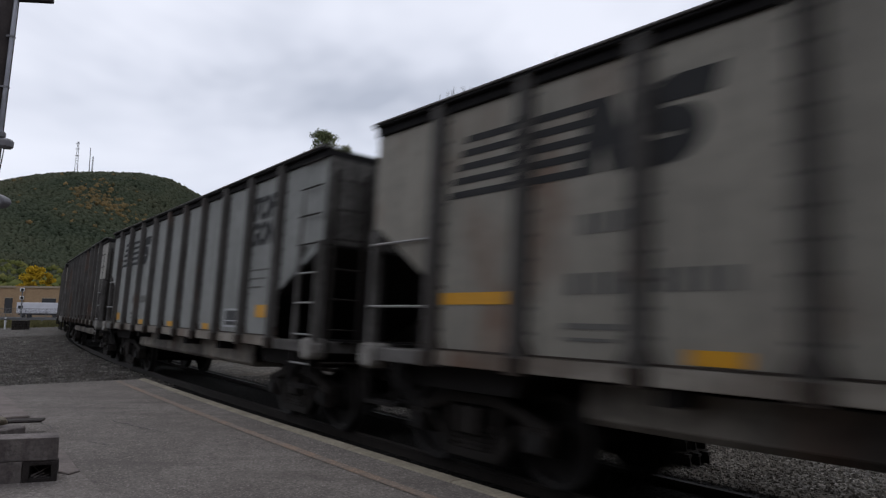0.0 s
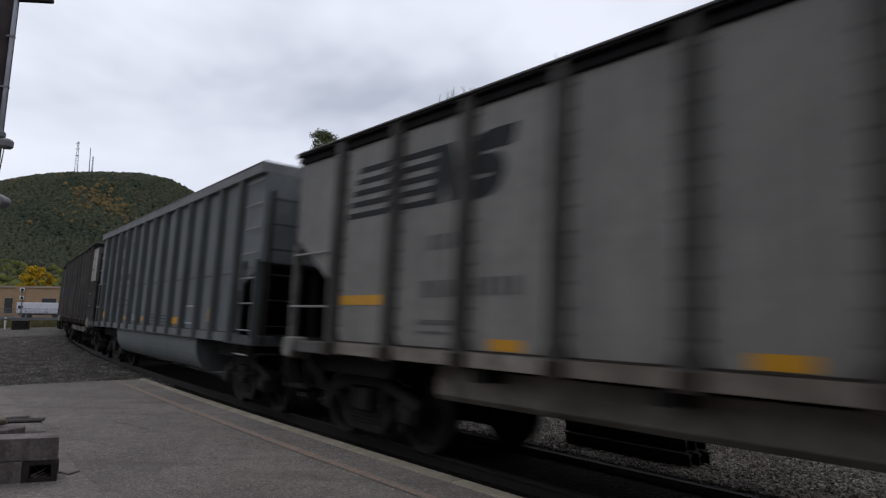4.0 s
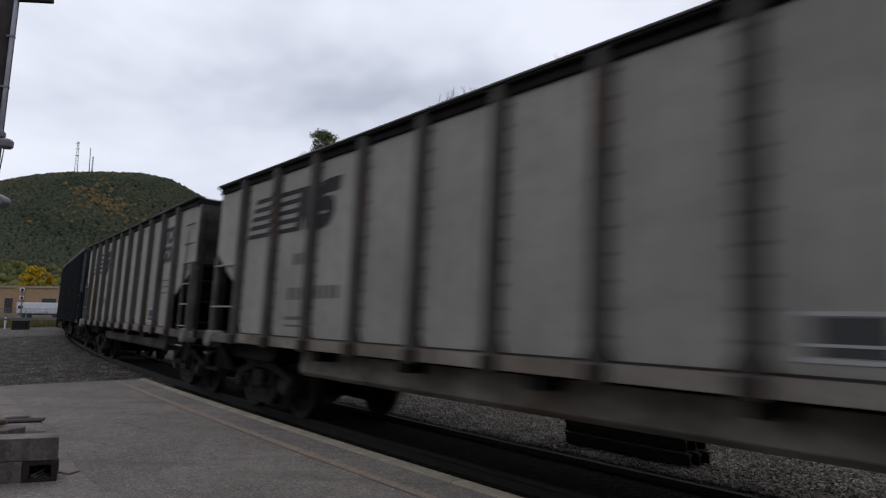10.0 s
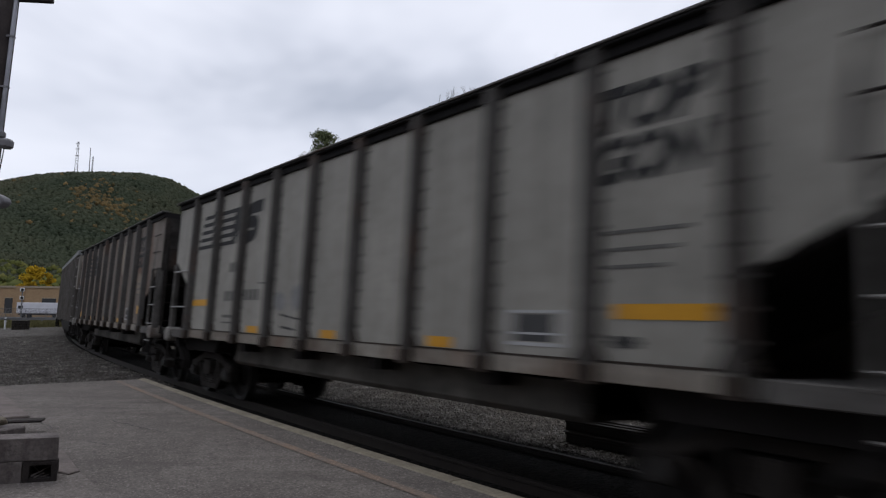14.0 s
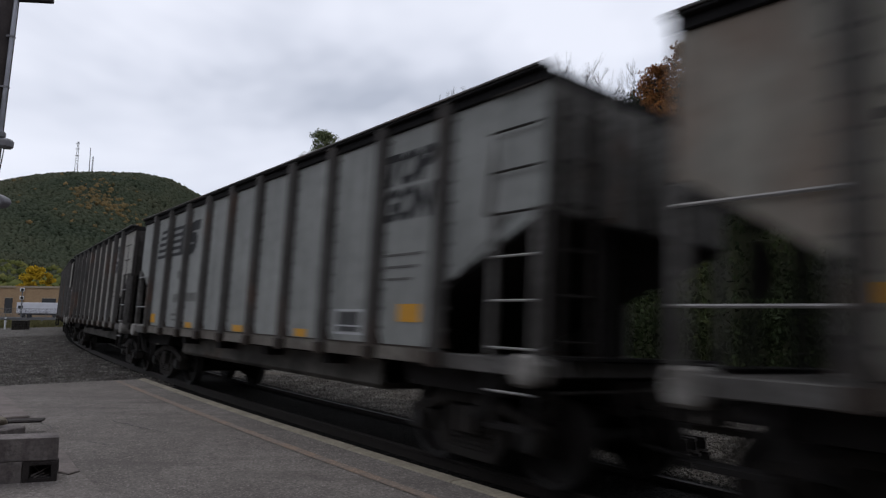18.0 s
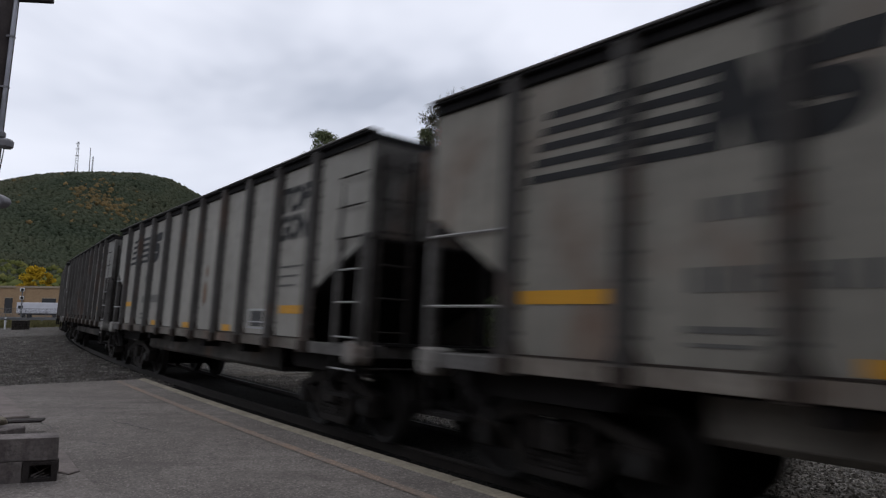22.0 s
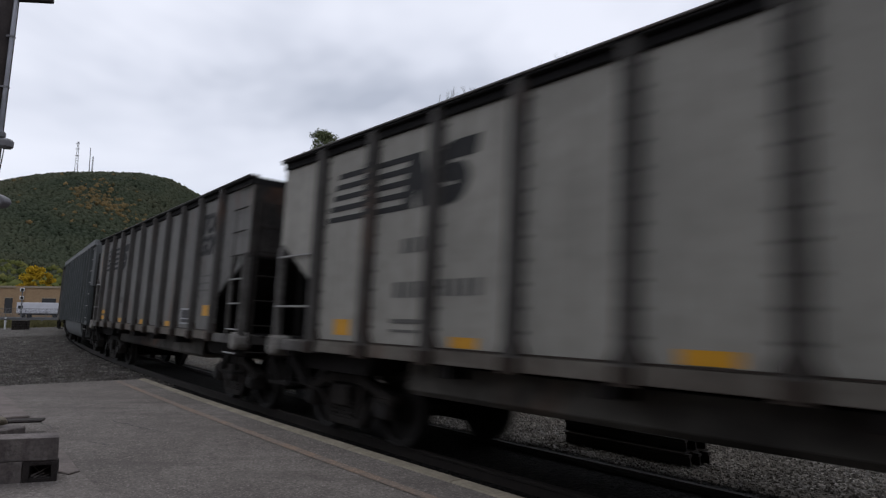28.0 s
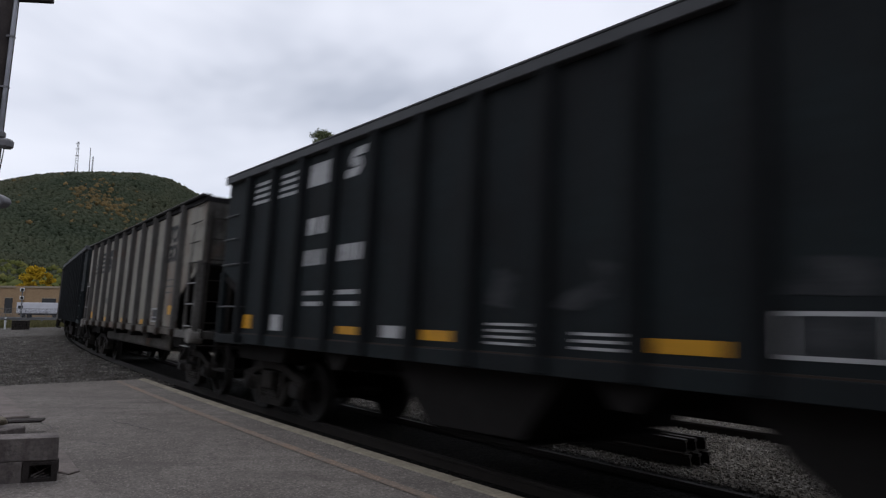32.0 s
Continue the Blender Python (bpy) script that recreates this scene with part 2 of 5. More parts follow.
    "plum": paints("dull_plum_grey_tub_paint", (0.125, 0.12, 0.132), 0.3),
}

# ---------------------------------------------------------------- mesh helpers


class Geo:
    """Collects solid pieces into one mesh."""

    def __init__(self):
        self.v, self.f = [], []

    def add(self, verts, faces):
        k = len(self.v)
        self.v += [tuple(p) for p in verts]
        self.f += [tuple(i + k for i in f) for f in faces]
        return self

    def box(self, x0, x1, y0, y1, z0, z1, m=None):
        c = [(x, y, z) for z in (z0, z1) for y in (y0, y1) for x in (x0, x1)]
        if m is not None:
            c = [m @ Vector(p) for p in c]
        return self.add(c, [(0, 2, 3, 1), (4, 5, 7, 6), (0, 1, 5, 4), (2, 6, 7, 3), (0, 4, 6, 2), (1, 3, 7, 5)])

    def prism(self, poly, a, b, axis="y", m=None):
        """Extrudes a flat outline along an axis from a to b."""
        put = {"y": lambda p, q: (p[0], q, p[1]), "z": lambda p, q: (p[0], p[1], q), "x": lambda p, q: (q, p[0], p[1])}[axis]
        n = len(poly)
        c = [put(p, a) for p in poly] + [put(p, b) for p in poly]
        if m is not None:
            c = [m @ Vector(p) for p in c]
        return self.add(c, [tuple(range(n))[::-1], tuple(range(n, 2 * n))] + [(i, (i + 1) % n, n + (i + 1) % n, n + i) for i in range(n)])

    def tube(self, p0, p1, r0, r1=None, n=8, caps=True):
        r1 = r0 if r1 is None else r1
        p0, p1 = Vector(p0), Vector(p1)
        q = (p1 - p0).to_track_quat("Z", "Y")
        ring = [q @ Vector((math.cos(a), math.sin(a), 0)) for a in (2 * math.pi * i / n for i in range(n))]
        c = [p0 + r0 * e for e in ring] + [p1 + r1 * e for e in ring]
        f = [(i, (i + 1) % n, n + (i + 1) % n, n + i) for i in range(n)]
        if caps:
            f += [tuple(range(n))[::-1], tuple(range(n, 2 * n))]
        return self.add(c, f)

    def lathe(self, prof, axis_y0=0.0, n=24):
        """Turns (y, r) pairs about the y axis."""
        k = len(prof)
        c = [(r * math.cos(a), axis_y0 + y, r * math.sin(a)) for a in (2 * math.pi * i / n for i in range(n)) for y, r in prof]
        f = [(i * k + j, i * k + j + 1, ((i + 1) % n) * k + j + 1, ((i + 1) % n) * k + j) for i in range(n) for j in range(k - 1)]
        f += [tuple(i * k for i in range(n)), tuple(i * k + k - 1 for i in range(n))[::-1]]
        return self.add(c, f)

    def mesh(self, name, mat, bevel=0.0, smooth=False):
        me = bpy.data.meshes.new(name)
        me.from_pydata(self.v, [], self.f)
        bm = bmesh.new()
        bm.from_mesh(me)
        bmesh.ops.recalc_face_normals(bm, faces=bm.faces)
        if bevel:
            bmesh.ops.bevel(bm, geom=[e for e in bm.edges if e.is_manifold and e.calc_face_angle(0) > 0.6], offset=bevel, segments=1, affect="EDGES")
        bm.to_mesh(me)
        bm.free()
        if smooth:
            me.shade_smooth()
        me.materials.append(mat)
        return me


def part(name, geo, mat, parent, label="", bevel=0.0, smooth=False, at=None):
    """Links a piece as one mesh object under its thing or part."""
    me = geo if isinstance(geo, bpy.types.Mesh) else geo.mesh(name, mat, bevel, smooth)
    ob = new(name, me)
    ob.parent = parent
    if at is not None:
        ob.matrix_basis = at
    if label:
        ob["label"] = label
    return ob


def lettering(text, size, width, mat):
    """Flat letters as a mesh in the xz plane, facing -y."""
    cu = bpy.data.curves.new("lettering", "FONT")
    cu.body, cu.size, cu.shear, cu.space_character, cu.extrude, cu.offset = text, size, 0.25, 1.0, 0.002, 0.024
    tmp = new("lettering_curve", cu)
    bpy.context.view_layer.update()
    me = bpy.data.meshes.new_from_object(tmp.evaluated_get(bpy.context.evaluated_depsgraph_get()))
    bpy.data.objects.remove(tmp)
    bpy.data.curves.remove(cu)
    wide = max(v.co.x for v in me.vertices) - min(v.co.x for v in me.vertices)
    me.transform(Matrix.Rotation(radians(90), 4, "X") @ Matrix.Diagonal((width / wide, 1.0, 1.0, 1.0)))
    me.materials.clear()
    me.materials.append(mat)
    return me


# ---------------------------------------------------------------- rail cars
HALF = 6.907        # half the body length
LEAD = 6.90         # the leading end
LEAD_U = 13.807
SIDE = 1.52         # plate of the side
FACE = 1.63         # outer face of the stakes
TURN = Matrix.Rotation(math.pi, 4, "Z")


def at_u(u):
    return u - HALF


def decal(geo, u0, u1, z0, z1, y=-SIDE - 0.006, lean=0.0):
    a, b = at_u(u0), at_u(u1)
    k = lean * (z1 - z0)
    geo.prism([(a, z0), (b, z0), (b + k, z1), (a + k, z1)], y, y + 0.004)
    return geo


def mark(parent, name, mat, label, *q, y=-SIDE - 0.006, lean=0.0):
    """One painted mark as a part of its own."""
    return part(name, decal(Geo(), *q, y=y, lean=lean), mat, parent, label)


def wheelset_mesh():
    g = Geo()
    for sgn in (-1, 1):
        g.lathe([(sgn * -0.75 - sgn * y, r) for y, r in [(0.08, 0.09), (0.08, 0.15), (-0.01, 0.19), (-0.025, 0.36), (0.055, 0.385), (0.065, 0.457),
                                                         (-0.04, 0.463), (-0.055, 0.485), (-0.075, 0.485), (-0.075, 0.385), (-0.045, 0.36),
                                                         (-0.04, 0.19), (-0.07, 0.15), (-0.07, 0.09)]], n=22)
        for i in range(3):
            a = 2 * math.pi * i / 3
            g.tube((0.06 * math.cos(a), sgn * 1.06, 0.06 * math.sin(a)), (0.06 * math.cos(a), sgn * 1.085, 0.06 * math.sin(a)), 0.018, n=6)
    g.tube((0, -1.06, 0), (0, 1.06, 0), 0.08, n=12)
    return g.mesh("wheelset", WHEEL_STEEL)


def side_frame(y):
    """Cast truck frame: arched top member, dropped lower member, open windows, bearing boxes at the ends."""
    g = Geo()
    a, b = y - 0.09, y + 0.09
    g.prism([(-1.08, 0.52), (-0.72, 0.60), (-0.35, 0.72), (0.35, 0.72), (0.72, 0.60), (1.08, 0.52), (1.08, 0.62), (0.75, 0.72), (0.40, 0.84), (-0.40, 0.84), (-0.75, 0.72), (-1.08, 0.62)], a, b)
    g.prism([(-0.72, 0.60), (-0.62, 0.58), (-0.32, 0.26), (0.32, 0.26), (0.62, 0.58), (0.72, 0.60), (0.40, 0.16), (-0.40, 0.16)], a, b)
    for x in (-0.36, 0.36):
        g.box(x - 0.05, x + 0.05, a, b, 0.24, 0.74)
    for x in (-0.89, 0.89):
        g.box(x - 0.16, x + 0.16, a - 0.01, b + 0.01, 0.34, 0.60)
    return g


def springs(y):
    """A nest of coils as one grooved block."""
    prof = []
    for i in range(5):
        prof += [(0.27 + i * 0.05, 0.24), (0.295 + i * 0.05, 0.24), (0.30 + i * 0.05, 0.20), (0.315 + i * 0.05, 0.20)]
    g = Geo()
    n = len(prof)
    v = [(sx * w, y + sy * w * 0.4, z) for z, w in prof for sx, sy in ((-1, -1), (1, -1), (1, 1), (-1, 1))]
    f = [(4 * i + j, 4 * i + (j + 1) % 4, 4 * i + 4 + (j + 1) % 4, 4 * i + 4 + j) for i in range(n - 1) for j in range(4)]
    return g.add(v, f + [(3, 2, 1, 0), tuple(4 * (n - 1) + j for j in range(4))])


def build_truck(parent, x, meshes):
    tr = part("truck", meshes["bolster"], None, parent, "four-wheel freight truck, rusty cast steel", at=Matrix.Translation((x, 0, 0)))
    for y in (-1, 1):
        part("side_frame", meshes["frame"], None, tr, at=Matrix.Identity(4) if y < 0 else TURN.copy())
        part("spring_nest", meshes["springs"], None, tr, at=Matrix.Identity(4) if y < 0 else TURN.copy())
    for x2 in (-0.89, 0.89):
        for y in (-1, 1):
            part("bearing_cap", meshes["cap"], None, tr, "greasy bearing cap", at=Matrix.Translation((x2, y * 1.11, 0.457)))
        part("wheelset", meshes["wheelset"], None, tr, at=Matrix.Translation((x2, 0, 0.457)))
    part("brake_beam", meshes["beam"], None, tr)
    return tr


def truck_meshes():
    d = {"wheelset": wheelset_mesh()}
    d["frame"] = side_frame(-1.0).mesh("side_frame", TRUCK_STEEL, 0.012)
    d["springs"] = springs(-1.0).mesh("spring_nest", TRUCK_STEEL)
    d["bolster"] = Geo().box(-0.17, 0.17, -1.18, 1.18, 0.42, 0.70).box(-0.3, 0.3, -0.3, 0.3, 0.70, 0.80).mesh("truck", TRUCK_STEEL, 0.02)
    d["cap"] = Geo().lathe([(-0.04, 0.09), (-0.03, 0.10), (0.03, 0.10), (0.04, 0.09)], n=14).mesh("bearing_cap", BEARING)
    d["beam"] = Geo().box(-0.46, -0.38, -0.7, 0.7, 0.28, 0.38).box(0.38, 0.46, -0.7, 0.7, 0.28, 0.38).tube((-0.4, 0, 0.45), (0.4, 0, 0.4), 0.03).mesh("brake_beam", TRUCK_STEEL)
    return d


TRUCK = truck_meshes()


def coupler_geo():
    g = Geo()
    g.box(6.7, 7.25, -0.08, 0.08, 0.80, 0.98)
    g.prism([(7.2, -0.12), (7.42, -0.16), (7.5, -0.05), (7.46, 0.02), (7.40, 0.0), (7.38, 0.14), (7.25, 0.18), (7.2, 0.12)], 0.74, 1.02, "z")
    g.box(6.55, 6.85, -0.28, 0.28, 0.72, 1.06)
    return g


def ladder(parent, u0, u1, rails_z, rung_zs, y, mat, rung):
    for u in (u0, u1):
        part("ladder_rail", Geo().box(at_u(u) - 0.035, at_u(u) + 0.035, y - 0.02, y + 0.03, *rails_z), mat, parent, bevel=0.006)
    for z in rung_zs:
        part("rung", Geo().tube((at_u(u0), y - 0.02, z), (at_u(u1), y - 0.02, z), 0.014, n=6), rung, parent, "steel ladder rung")


def bolted_stake(rib, zs, zp):
    """The stake with its bolted flanges and the gusset at its foot."""
    g = Geo()
    bolts = Geo()
    for i in range(11):
        z = zs + 0.36 + (zp - zs - 0.46) * i / 10
        for x in (-0.125, 0.125):
            bolts.prism([(x + 0.02 * math.cos(a), z + 0.02 * math.sin(a)) for a in (math.pi * j / 3 for j in range(6))], -SIDE - 0.013, -SIDE + 0.001)
    for sg in (-1, 1):
        g.prism([(sg * 0.055, zs + 0.175), (sg * 0.16, zs + 0.175), (sg * 0.14, zs + 0.21), (sg * 0.09, zs + 0.30)], -SIDE - 0.045, -SIDE + 0.001)
    g.box(-0.085, 0.085, -FACE - 0.006, -SIDE, zs - 0.02, zs + 0.13)
    extra = g.mesh("stake", SEAM)
    bm = bmesh.new()
    bm.from_mesh(rib)
    bm.from_mesh(bolts.mesh("stake", RIB_GREY))
    k = len(bm.faces)
    bm.from_mesh(extra)
    bm.faces.ensure_lookup_table()
    for i in range(k, len(bm.faces)):
        bm.faces[i].material_index = 1
    me = bpy.data.meshes.new("stake")
    bm.to_mesh(me)
    bm.free()
    me.materials.append(rib.materials[0])
    me.materials.append(SEAM)
    return me


def body_common(root, paint, rib_mat, chord_mat, post_mat, stakes, cut, z_top, chord_h, notch_u, flush=False, rung=None):
    """What all the gondolas share. cut: (z at the end, z at the first stake) of the sloping lower corner."""
    zs, zp = 1.12, z_top - chord_h
    rung = rung or RUNG
    # plates of the platform side, one per bay
    edges = [0.0] + stakes + [LEAD_U]
    knee = 0.72 if cut[0] - cut[1] > 0.3 else 1.0
    for i in range(len(edges) - 1):
        a, b = at_u(edges[i]), at_u(edges[i + 1])
        if i == 0:
            poly = [(a, cut[0] + 0.06), (a + 0.12, cut[0] + 0.03), (b - 0.10, cut[1] + 0.03), (b, cut[1]), (b, zp), (a, zp)]
        elif i == len(edges) - 2:
            m = a + (b - a) * knee
            poly = [(a, cut[1]), (a + 0.24, cut[1] + 0.06), (a + (m - a) * 0.45, cut[1] + (cut[0] - cut[1]) * 0.35), (m - 0.1, cut[0] - 0.08), (m + 0.05, cut[0]), (b, cut[0] + 0.03), (b, zp), (a, zp)]
        else:
            poly = [(a, zs + 0.15), (b, zs + 0.15), (b, zp), (a, zp)]
        part("side_plate", Geo().prism(poly, -SIDE, -SIDE + 0.02), paint, root)
    far = [(at_u(0), cut[0]), (at_u(stakes[0]), cut[1]), (at_u(stakes[0]), zs + 0.1), (at_u(stakes[-1]), zs + 0.1), (at_u(stakes[-1]), cut[1]),
           (LEAD, cut[0]), (LEAD, zp), (at_u(0), zp)]
    part("side_wall", Geo().prism(far, SIDE - 0.02, SIDE), paint, root)
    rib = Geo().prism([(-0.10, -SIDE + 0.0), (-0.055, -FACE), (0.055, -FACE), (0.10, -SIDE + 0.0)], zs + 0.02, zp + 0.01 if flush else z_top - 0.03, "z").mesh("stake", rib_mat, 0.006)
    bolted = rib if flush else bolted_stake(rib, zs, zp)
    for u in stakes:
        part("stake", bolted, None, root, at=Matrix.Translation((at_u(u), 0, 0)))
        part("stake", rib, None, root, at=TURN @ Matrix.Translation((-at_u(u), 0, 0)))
    for sgn in (-1, 1):
        out = 0.09 if flush else 0.04
        g = Geo().box(-HALF, LEAD, sgn * SIDE - out, sgn * SIDE + out, zp, z_top - 0.03)
        g.box(-HALF - 0.005, LEAD + 0.005, min(sgn * 1.44, sgn * 1.615), max(sgn * 1.44, sgn * 1.615), z_top - 0.03, z_top)
        part("top_rail", g, chord_mat, root, bevel=0.008)
        if not flush:
            y0, y1 = sorted((sgn * 1.45, sgn * 1.63))
            part("rail_cap", Geo().box(-HALF - 0.008, LEAD + 0.008, y0, y1, z_top + 0.002, z_top + 0.028), CAP, root, "worn grey cap of the top rail", bevel=0.006)
        x = LEAD if sgn > 0 else -HALF
        g = Geo().box(min(x, x - sgn * 0.1), max(x, x - sgn * 0.1), -1.5, 1.5, zp, z_top)
        part("end_rail", g, chord_mat, root, bevel=0.008)
        part("end_plate", Geo().box(min(x, x - sgn * 0.02), max(x, x - sgn * 0.02), -SIDE, SIDE, cut[0] - 0.02, zp), paint, root, "sooty end plate")
        for y in (-0.75, 0.0, 0.75):
            part("end_stake", Geo().box(min(x, x + sgn * 0.07), max(x, x + sgn * 0.07), y - 0.06, y + 0.06, cut[0], zp), paint, root, bevel=0.008)
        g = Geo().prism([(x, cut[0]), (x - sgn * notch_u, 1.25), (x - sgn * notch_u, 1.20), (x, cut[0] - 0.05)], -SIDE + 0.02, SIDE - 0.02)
        part("slope_sheet", g, VOID, root, "near-black slope sheet under the end")
        g = Geo().box(min(x, x - sgn * 1.3), max(x, x - sgn * 1.3), -1.57, 1.57, zs - 0.02, zs + 0.13)
        part("end_sill", g, post_mat, root, bevel=0.01)
        for y in (-1.5, 1.5):
            part("corner_post", Geo().box(x - 0.05 - (0.05 if sgn > 0 else -0.05), x + 0.05 - (0.05 if sgn > 0 else -0.05), y - 0.05, y + 0.05, zs, cut[0] + 0.02), post_mat, root, bevel=0.01)
        for y in (-0.5, 0.5):
            part("end_brace", Geo().prism([(x - sgn * 0.15, zs), (x - sgn * 0.05, zs), (x - sgn * 0.10, cut[0]), (x - sgn * 0.2, cut[0])], y - 0.04, y + 0.04), VOID, root)
        part("coupler", coupler_geo(), TRUCK_STEEL, root, "rusty knuckle coupler", bevel=0.012, at=Matrix.Identity(4) if sgn > 0 else TURN.copy())
        part("air_hose", Geo().tube((sgn * 6.9, -0.35, 0.85), (sgn * 7.15, -0.32, 0.5), 0.025).tube((sgn * 7.15, -0.32, 0.5), (sgn * 7.45, -0.1, 0.42), 0.025), VOID, root, "black rubber air hose")
    for sgn in (-1, 1):
        y = sgn * (1.57 if flush else 1.545)
        g = Geo().box(at_u(stakes[0]) - 0.1, at_u(stakes[-1]) + 0.1, min(y, y - sgn * 0.08), max(y, y - sgn * 0.08), zs, zs + 0.155)
        part("side_sill", g, paint if flush else SILL, root, bevel=0.006)
    part("sill_seam", Geo().box(at_u(stakes[0]), at_u(stakes[-1]), -SIDE - 0.03, -SIDE, zs + 0.157, zs + 0.173), SEAM, root, "rusty seam above the sill")
    if not flush:
        for a, b in ((at_u(0.0), at_u(0.27)), (at_u(13.54), at_u(13.81))):
            g = Geo().prism([(a + 0.05, 1.01), (b - 0.05, 1.01), (b + 0.01, 1.08), (b + 0.01, 1.24), (b - 0.05, 1.30), (a + 0.05, 1.30), (a - 0.01, 1.24), (a - 0.01, 1.08)], -1.63, -1.35)
            part("corner_casting", g, PALE_CAST, root, "scuffed pale jacking casting at the corner", bevel=0.03)
        for a, b in ((at_u(0.95), at_u(0.45)), (at_u(12.9), at_u(13.4))):
            part("corner_strut", Geo().prism([(a - 0.06, 0.66), (a + 0.06, 0.66), (b + 0.06, 1.10), (b - 0.06, 1.10)], -1.5, -1.42), VOID, root, "near-black slanting strut")
    part("floor", Geo().box(-HALF + notch_u, HALF - notch_u, -SIDE + 0.02, SIDE - 0.02, 1.2, 1.25), VOID, root, "near-black floor plate")
    # ladder on the platform side near the leading end, grab irons near the trailing end
    ladder(root, 13.2, 13.76, (zs + 0.1, cut[0] + 0.02), [0.95, 1.34, 1.77, 2.18], -SIDE - 0.05, post_mat, rung)
    for z in (2.59, 3.0, 3.40, 3.78):
        part("grab_iron", Geo().tube((at_u(13.12), -SIDE - 0.06, z), (at_u(13.76), -SIDE - 0.06, z), 0.013, n=6), rung if flush else TRUCK_STEEL, root, "steel grab iron")
    for z in (1.72, 2.45):
        part("grab_iron", Geo().tube((at_u(0.05), -SIDE - 0.04, z), (at_u(1.12), -SIDE - 0.04, z), 0.016, n=6), rung, root, "steel grab iron")
    if flush:
        for z in (2.9, 3.32):
            part("grab_iron", Geo().tube((at_u(0.04), -SIDE - 0.04, z), (at_u(0.55), -SIDE - 0.04, z), 0.014, n=6), rung, root, "steel grab iron")
    for u0, u1 in ((13.2, 13.76), (0.15, 0.7)):
        part("step", Geo().box(at_u(u0) + 0.025, at_u(u1) - 0.025, -1.6, -1.4, 0.62, 0.66), VOID, root, "steel sill step")
        for u in (u0, u1):
            part("step_hanger", Geo().box(at_u(u) - 0.02, at_u(u) + 0.02, -1.6, -1.56, 0.62, 1.1), VOID, root)
    # end ladders, hand brake, walkway and uncoupling levers
    for sgn in (-1, 1):
        x = LEAD + 0.09 if sgn > 0 else -HALF - 0.09
        for z in (1.42, 1.83, 2.24, 2.65, 3.06, 3.47):
            part("end_rung", Geo().tube((x, -1.42 * sgn, z), (x, -0.95 * sgn, z), 0.013, n=6), TRUCK_STEEL, root, "steel end rung")
        for y in (-1.42, -0.95):
            part("ladder_rail", Geo().box(x - 0.02, x + 0.02, y * sgn - 0.025, y * sgn + 0.025, zs, 3.6), TRUCK_STEEL, root)
        part("walkway", Geo().box(min(x, x - sgn * 0.32), max(x, x - sgn * 0.32), -1.2, 1.2, zs + 0.14, zs + 0.17), VOID, root, "steel end walkway")
        part("uncoupling_lever", Geo().tube((x, -1.5, 0.98), (x, -0.4, 0.98), 0.014, n=6).tube((x, -0.4, 0.98), (sgn * 7.3, -0.1, 1.04), 0.014, n=6).tube((x, -1.5, 0.98), (x, -1.52, 0.75), 0.014, n=6), TRUCK_STEEL, root, "bent steel uncoupling lever")
    part("hand_brake", Geo().lathe([(-0.02, 0.24), (-0.02, 0.28), (0.02, 0.28), (0.02, 0.24)], n=18).box(-0.27, 0.27, -0.012, 0.012, -0.015, 0.015).box(-0.015, 0.015, -0.012, 0.012, -0.27, 0.27),
         post_mat, root, "spoked hand brake wheel", at=Matrix.Translation((-HALF - 0.16, 0.45, 2.2)) @ Matrix.Rotation(radians(90), 4, "Z"))
    part("brake_cylinder", Geo().tube((-6.3, 0.5, 1.75), (-5.7, 0.5, 1.75), 0.16, n=12).box(-6.5, -5.5, 0.4, 0.6, 1.3, 1.6), VOID, root, "near-black brake cylinder")
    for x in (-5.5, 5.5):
        part("body_bolster", Geo().prism([(x - 0.95, 1.12), (x + 0.95, 1.12), (x + 0.8, 0.87), (x - 0.8, 0.87)], -1.32, 1.32), VOID, root, "near-black body bolster over the truck")
        build_truck(root, x, TRUCK)


def stripes(geo, stakes, u0, u1, z0, z1, count, lean):
    """Slanting pennant of stripes over plates and stakes."""
    h = (z1 - z0) / (2 * count - 1)
    for i in range(count):
        z = z0 + 2 * i * h
        k = lean * (z - z0)
        decal(geo, u0 + k + 0.03 * i, u1 + k, z, z + h, lean=lean)
        for u in stakes:
            if u0 + k < u - 0.06 and u + 0.06 < u1 + k:
                decal(geo, u - 0.058, u + 0.058, z, z + h, y=-FACE - 0.006)


def curl(g, u0, z0, k, y=-SIDE - 0.006):
    """The emblem's curled end, k times 0.6 m wide and 0.62 m high."""
    path = [(0.60, 0.54), (0.40, 0.54)]
    path += [(0.24 + 0.115 * math.cos(math.pi * (0.5 + i / 6)), 0.425 + 0.115 * math.sin(math.pi * (0.5 + i / 6))) for i in range(7)]
    path += [(0.35 + 0.115 * math.cos(math.pi * (0.5 - i / 6)), 0.195 + 0.115 * math.sin(math.pi * (0.5 - i / 6))) for i in range(7)]
    path += [(0.2, 0.08), (-0.04, 0.08)]
    rim = []
    for i, (u, z) in enumerate(path):
        p, q = path[max(0, i - 1)], path[min(len(path) - 1, i + 1)]
        d = Vector((q[0] - p[0], q[1] - p[1])).normalized() * 0.097
        for w in (1, -1):
            uu, zz = u - w * d.y, z + w * d.x
            rim.append((at_u(u0 + k * (uu + 0.22 * zz)), y, z0 + k * zz))
    g.add(rim, [(2 * i, 2 * i + 1, 2 * i + 3, 2 * i + 2) for i in range(len(path) - 1)])
    return g


def build_steel_gondola():
    root = new("coal_gondola")
    stakes = [1.2 + 1.239 * i for i in range(10)]
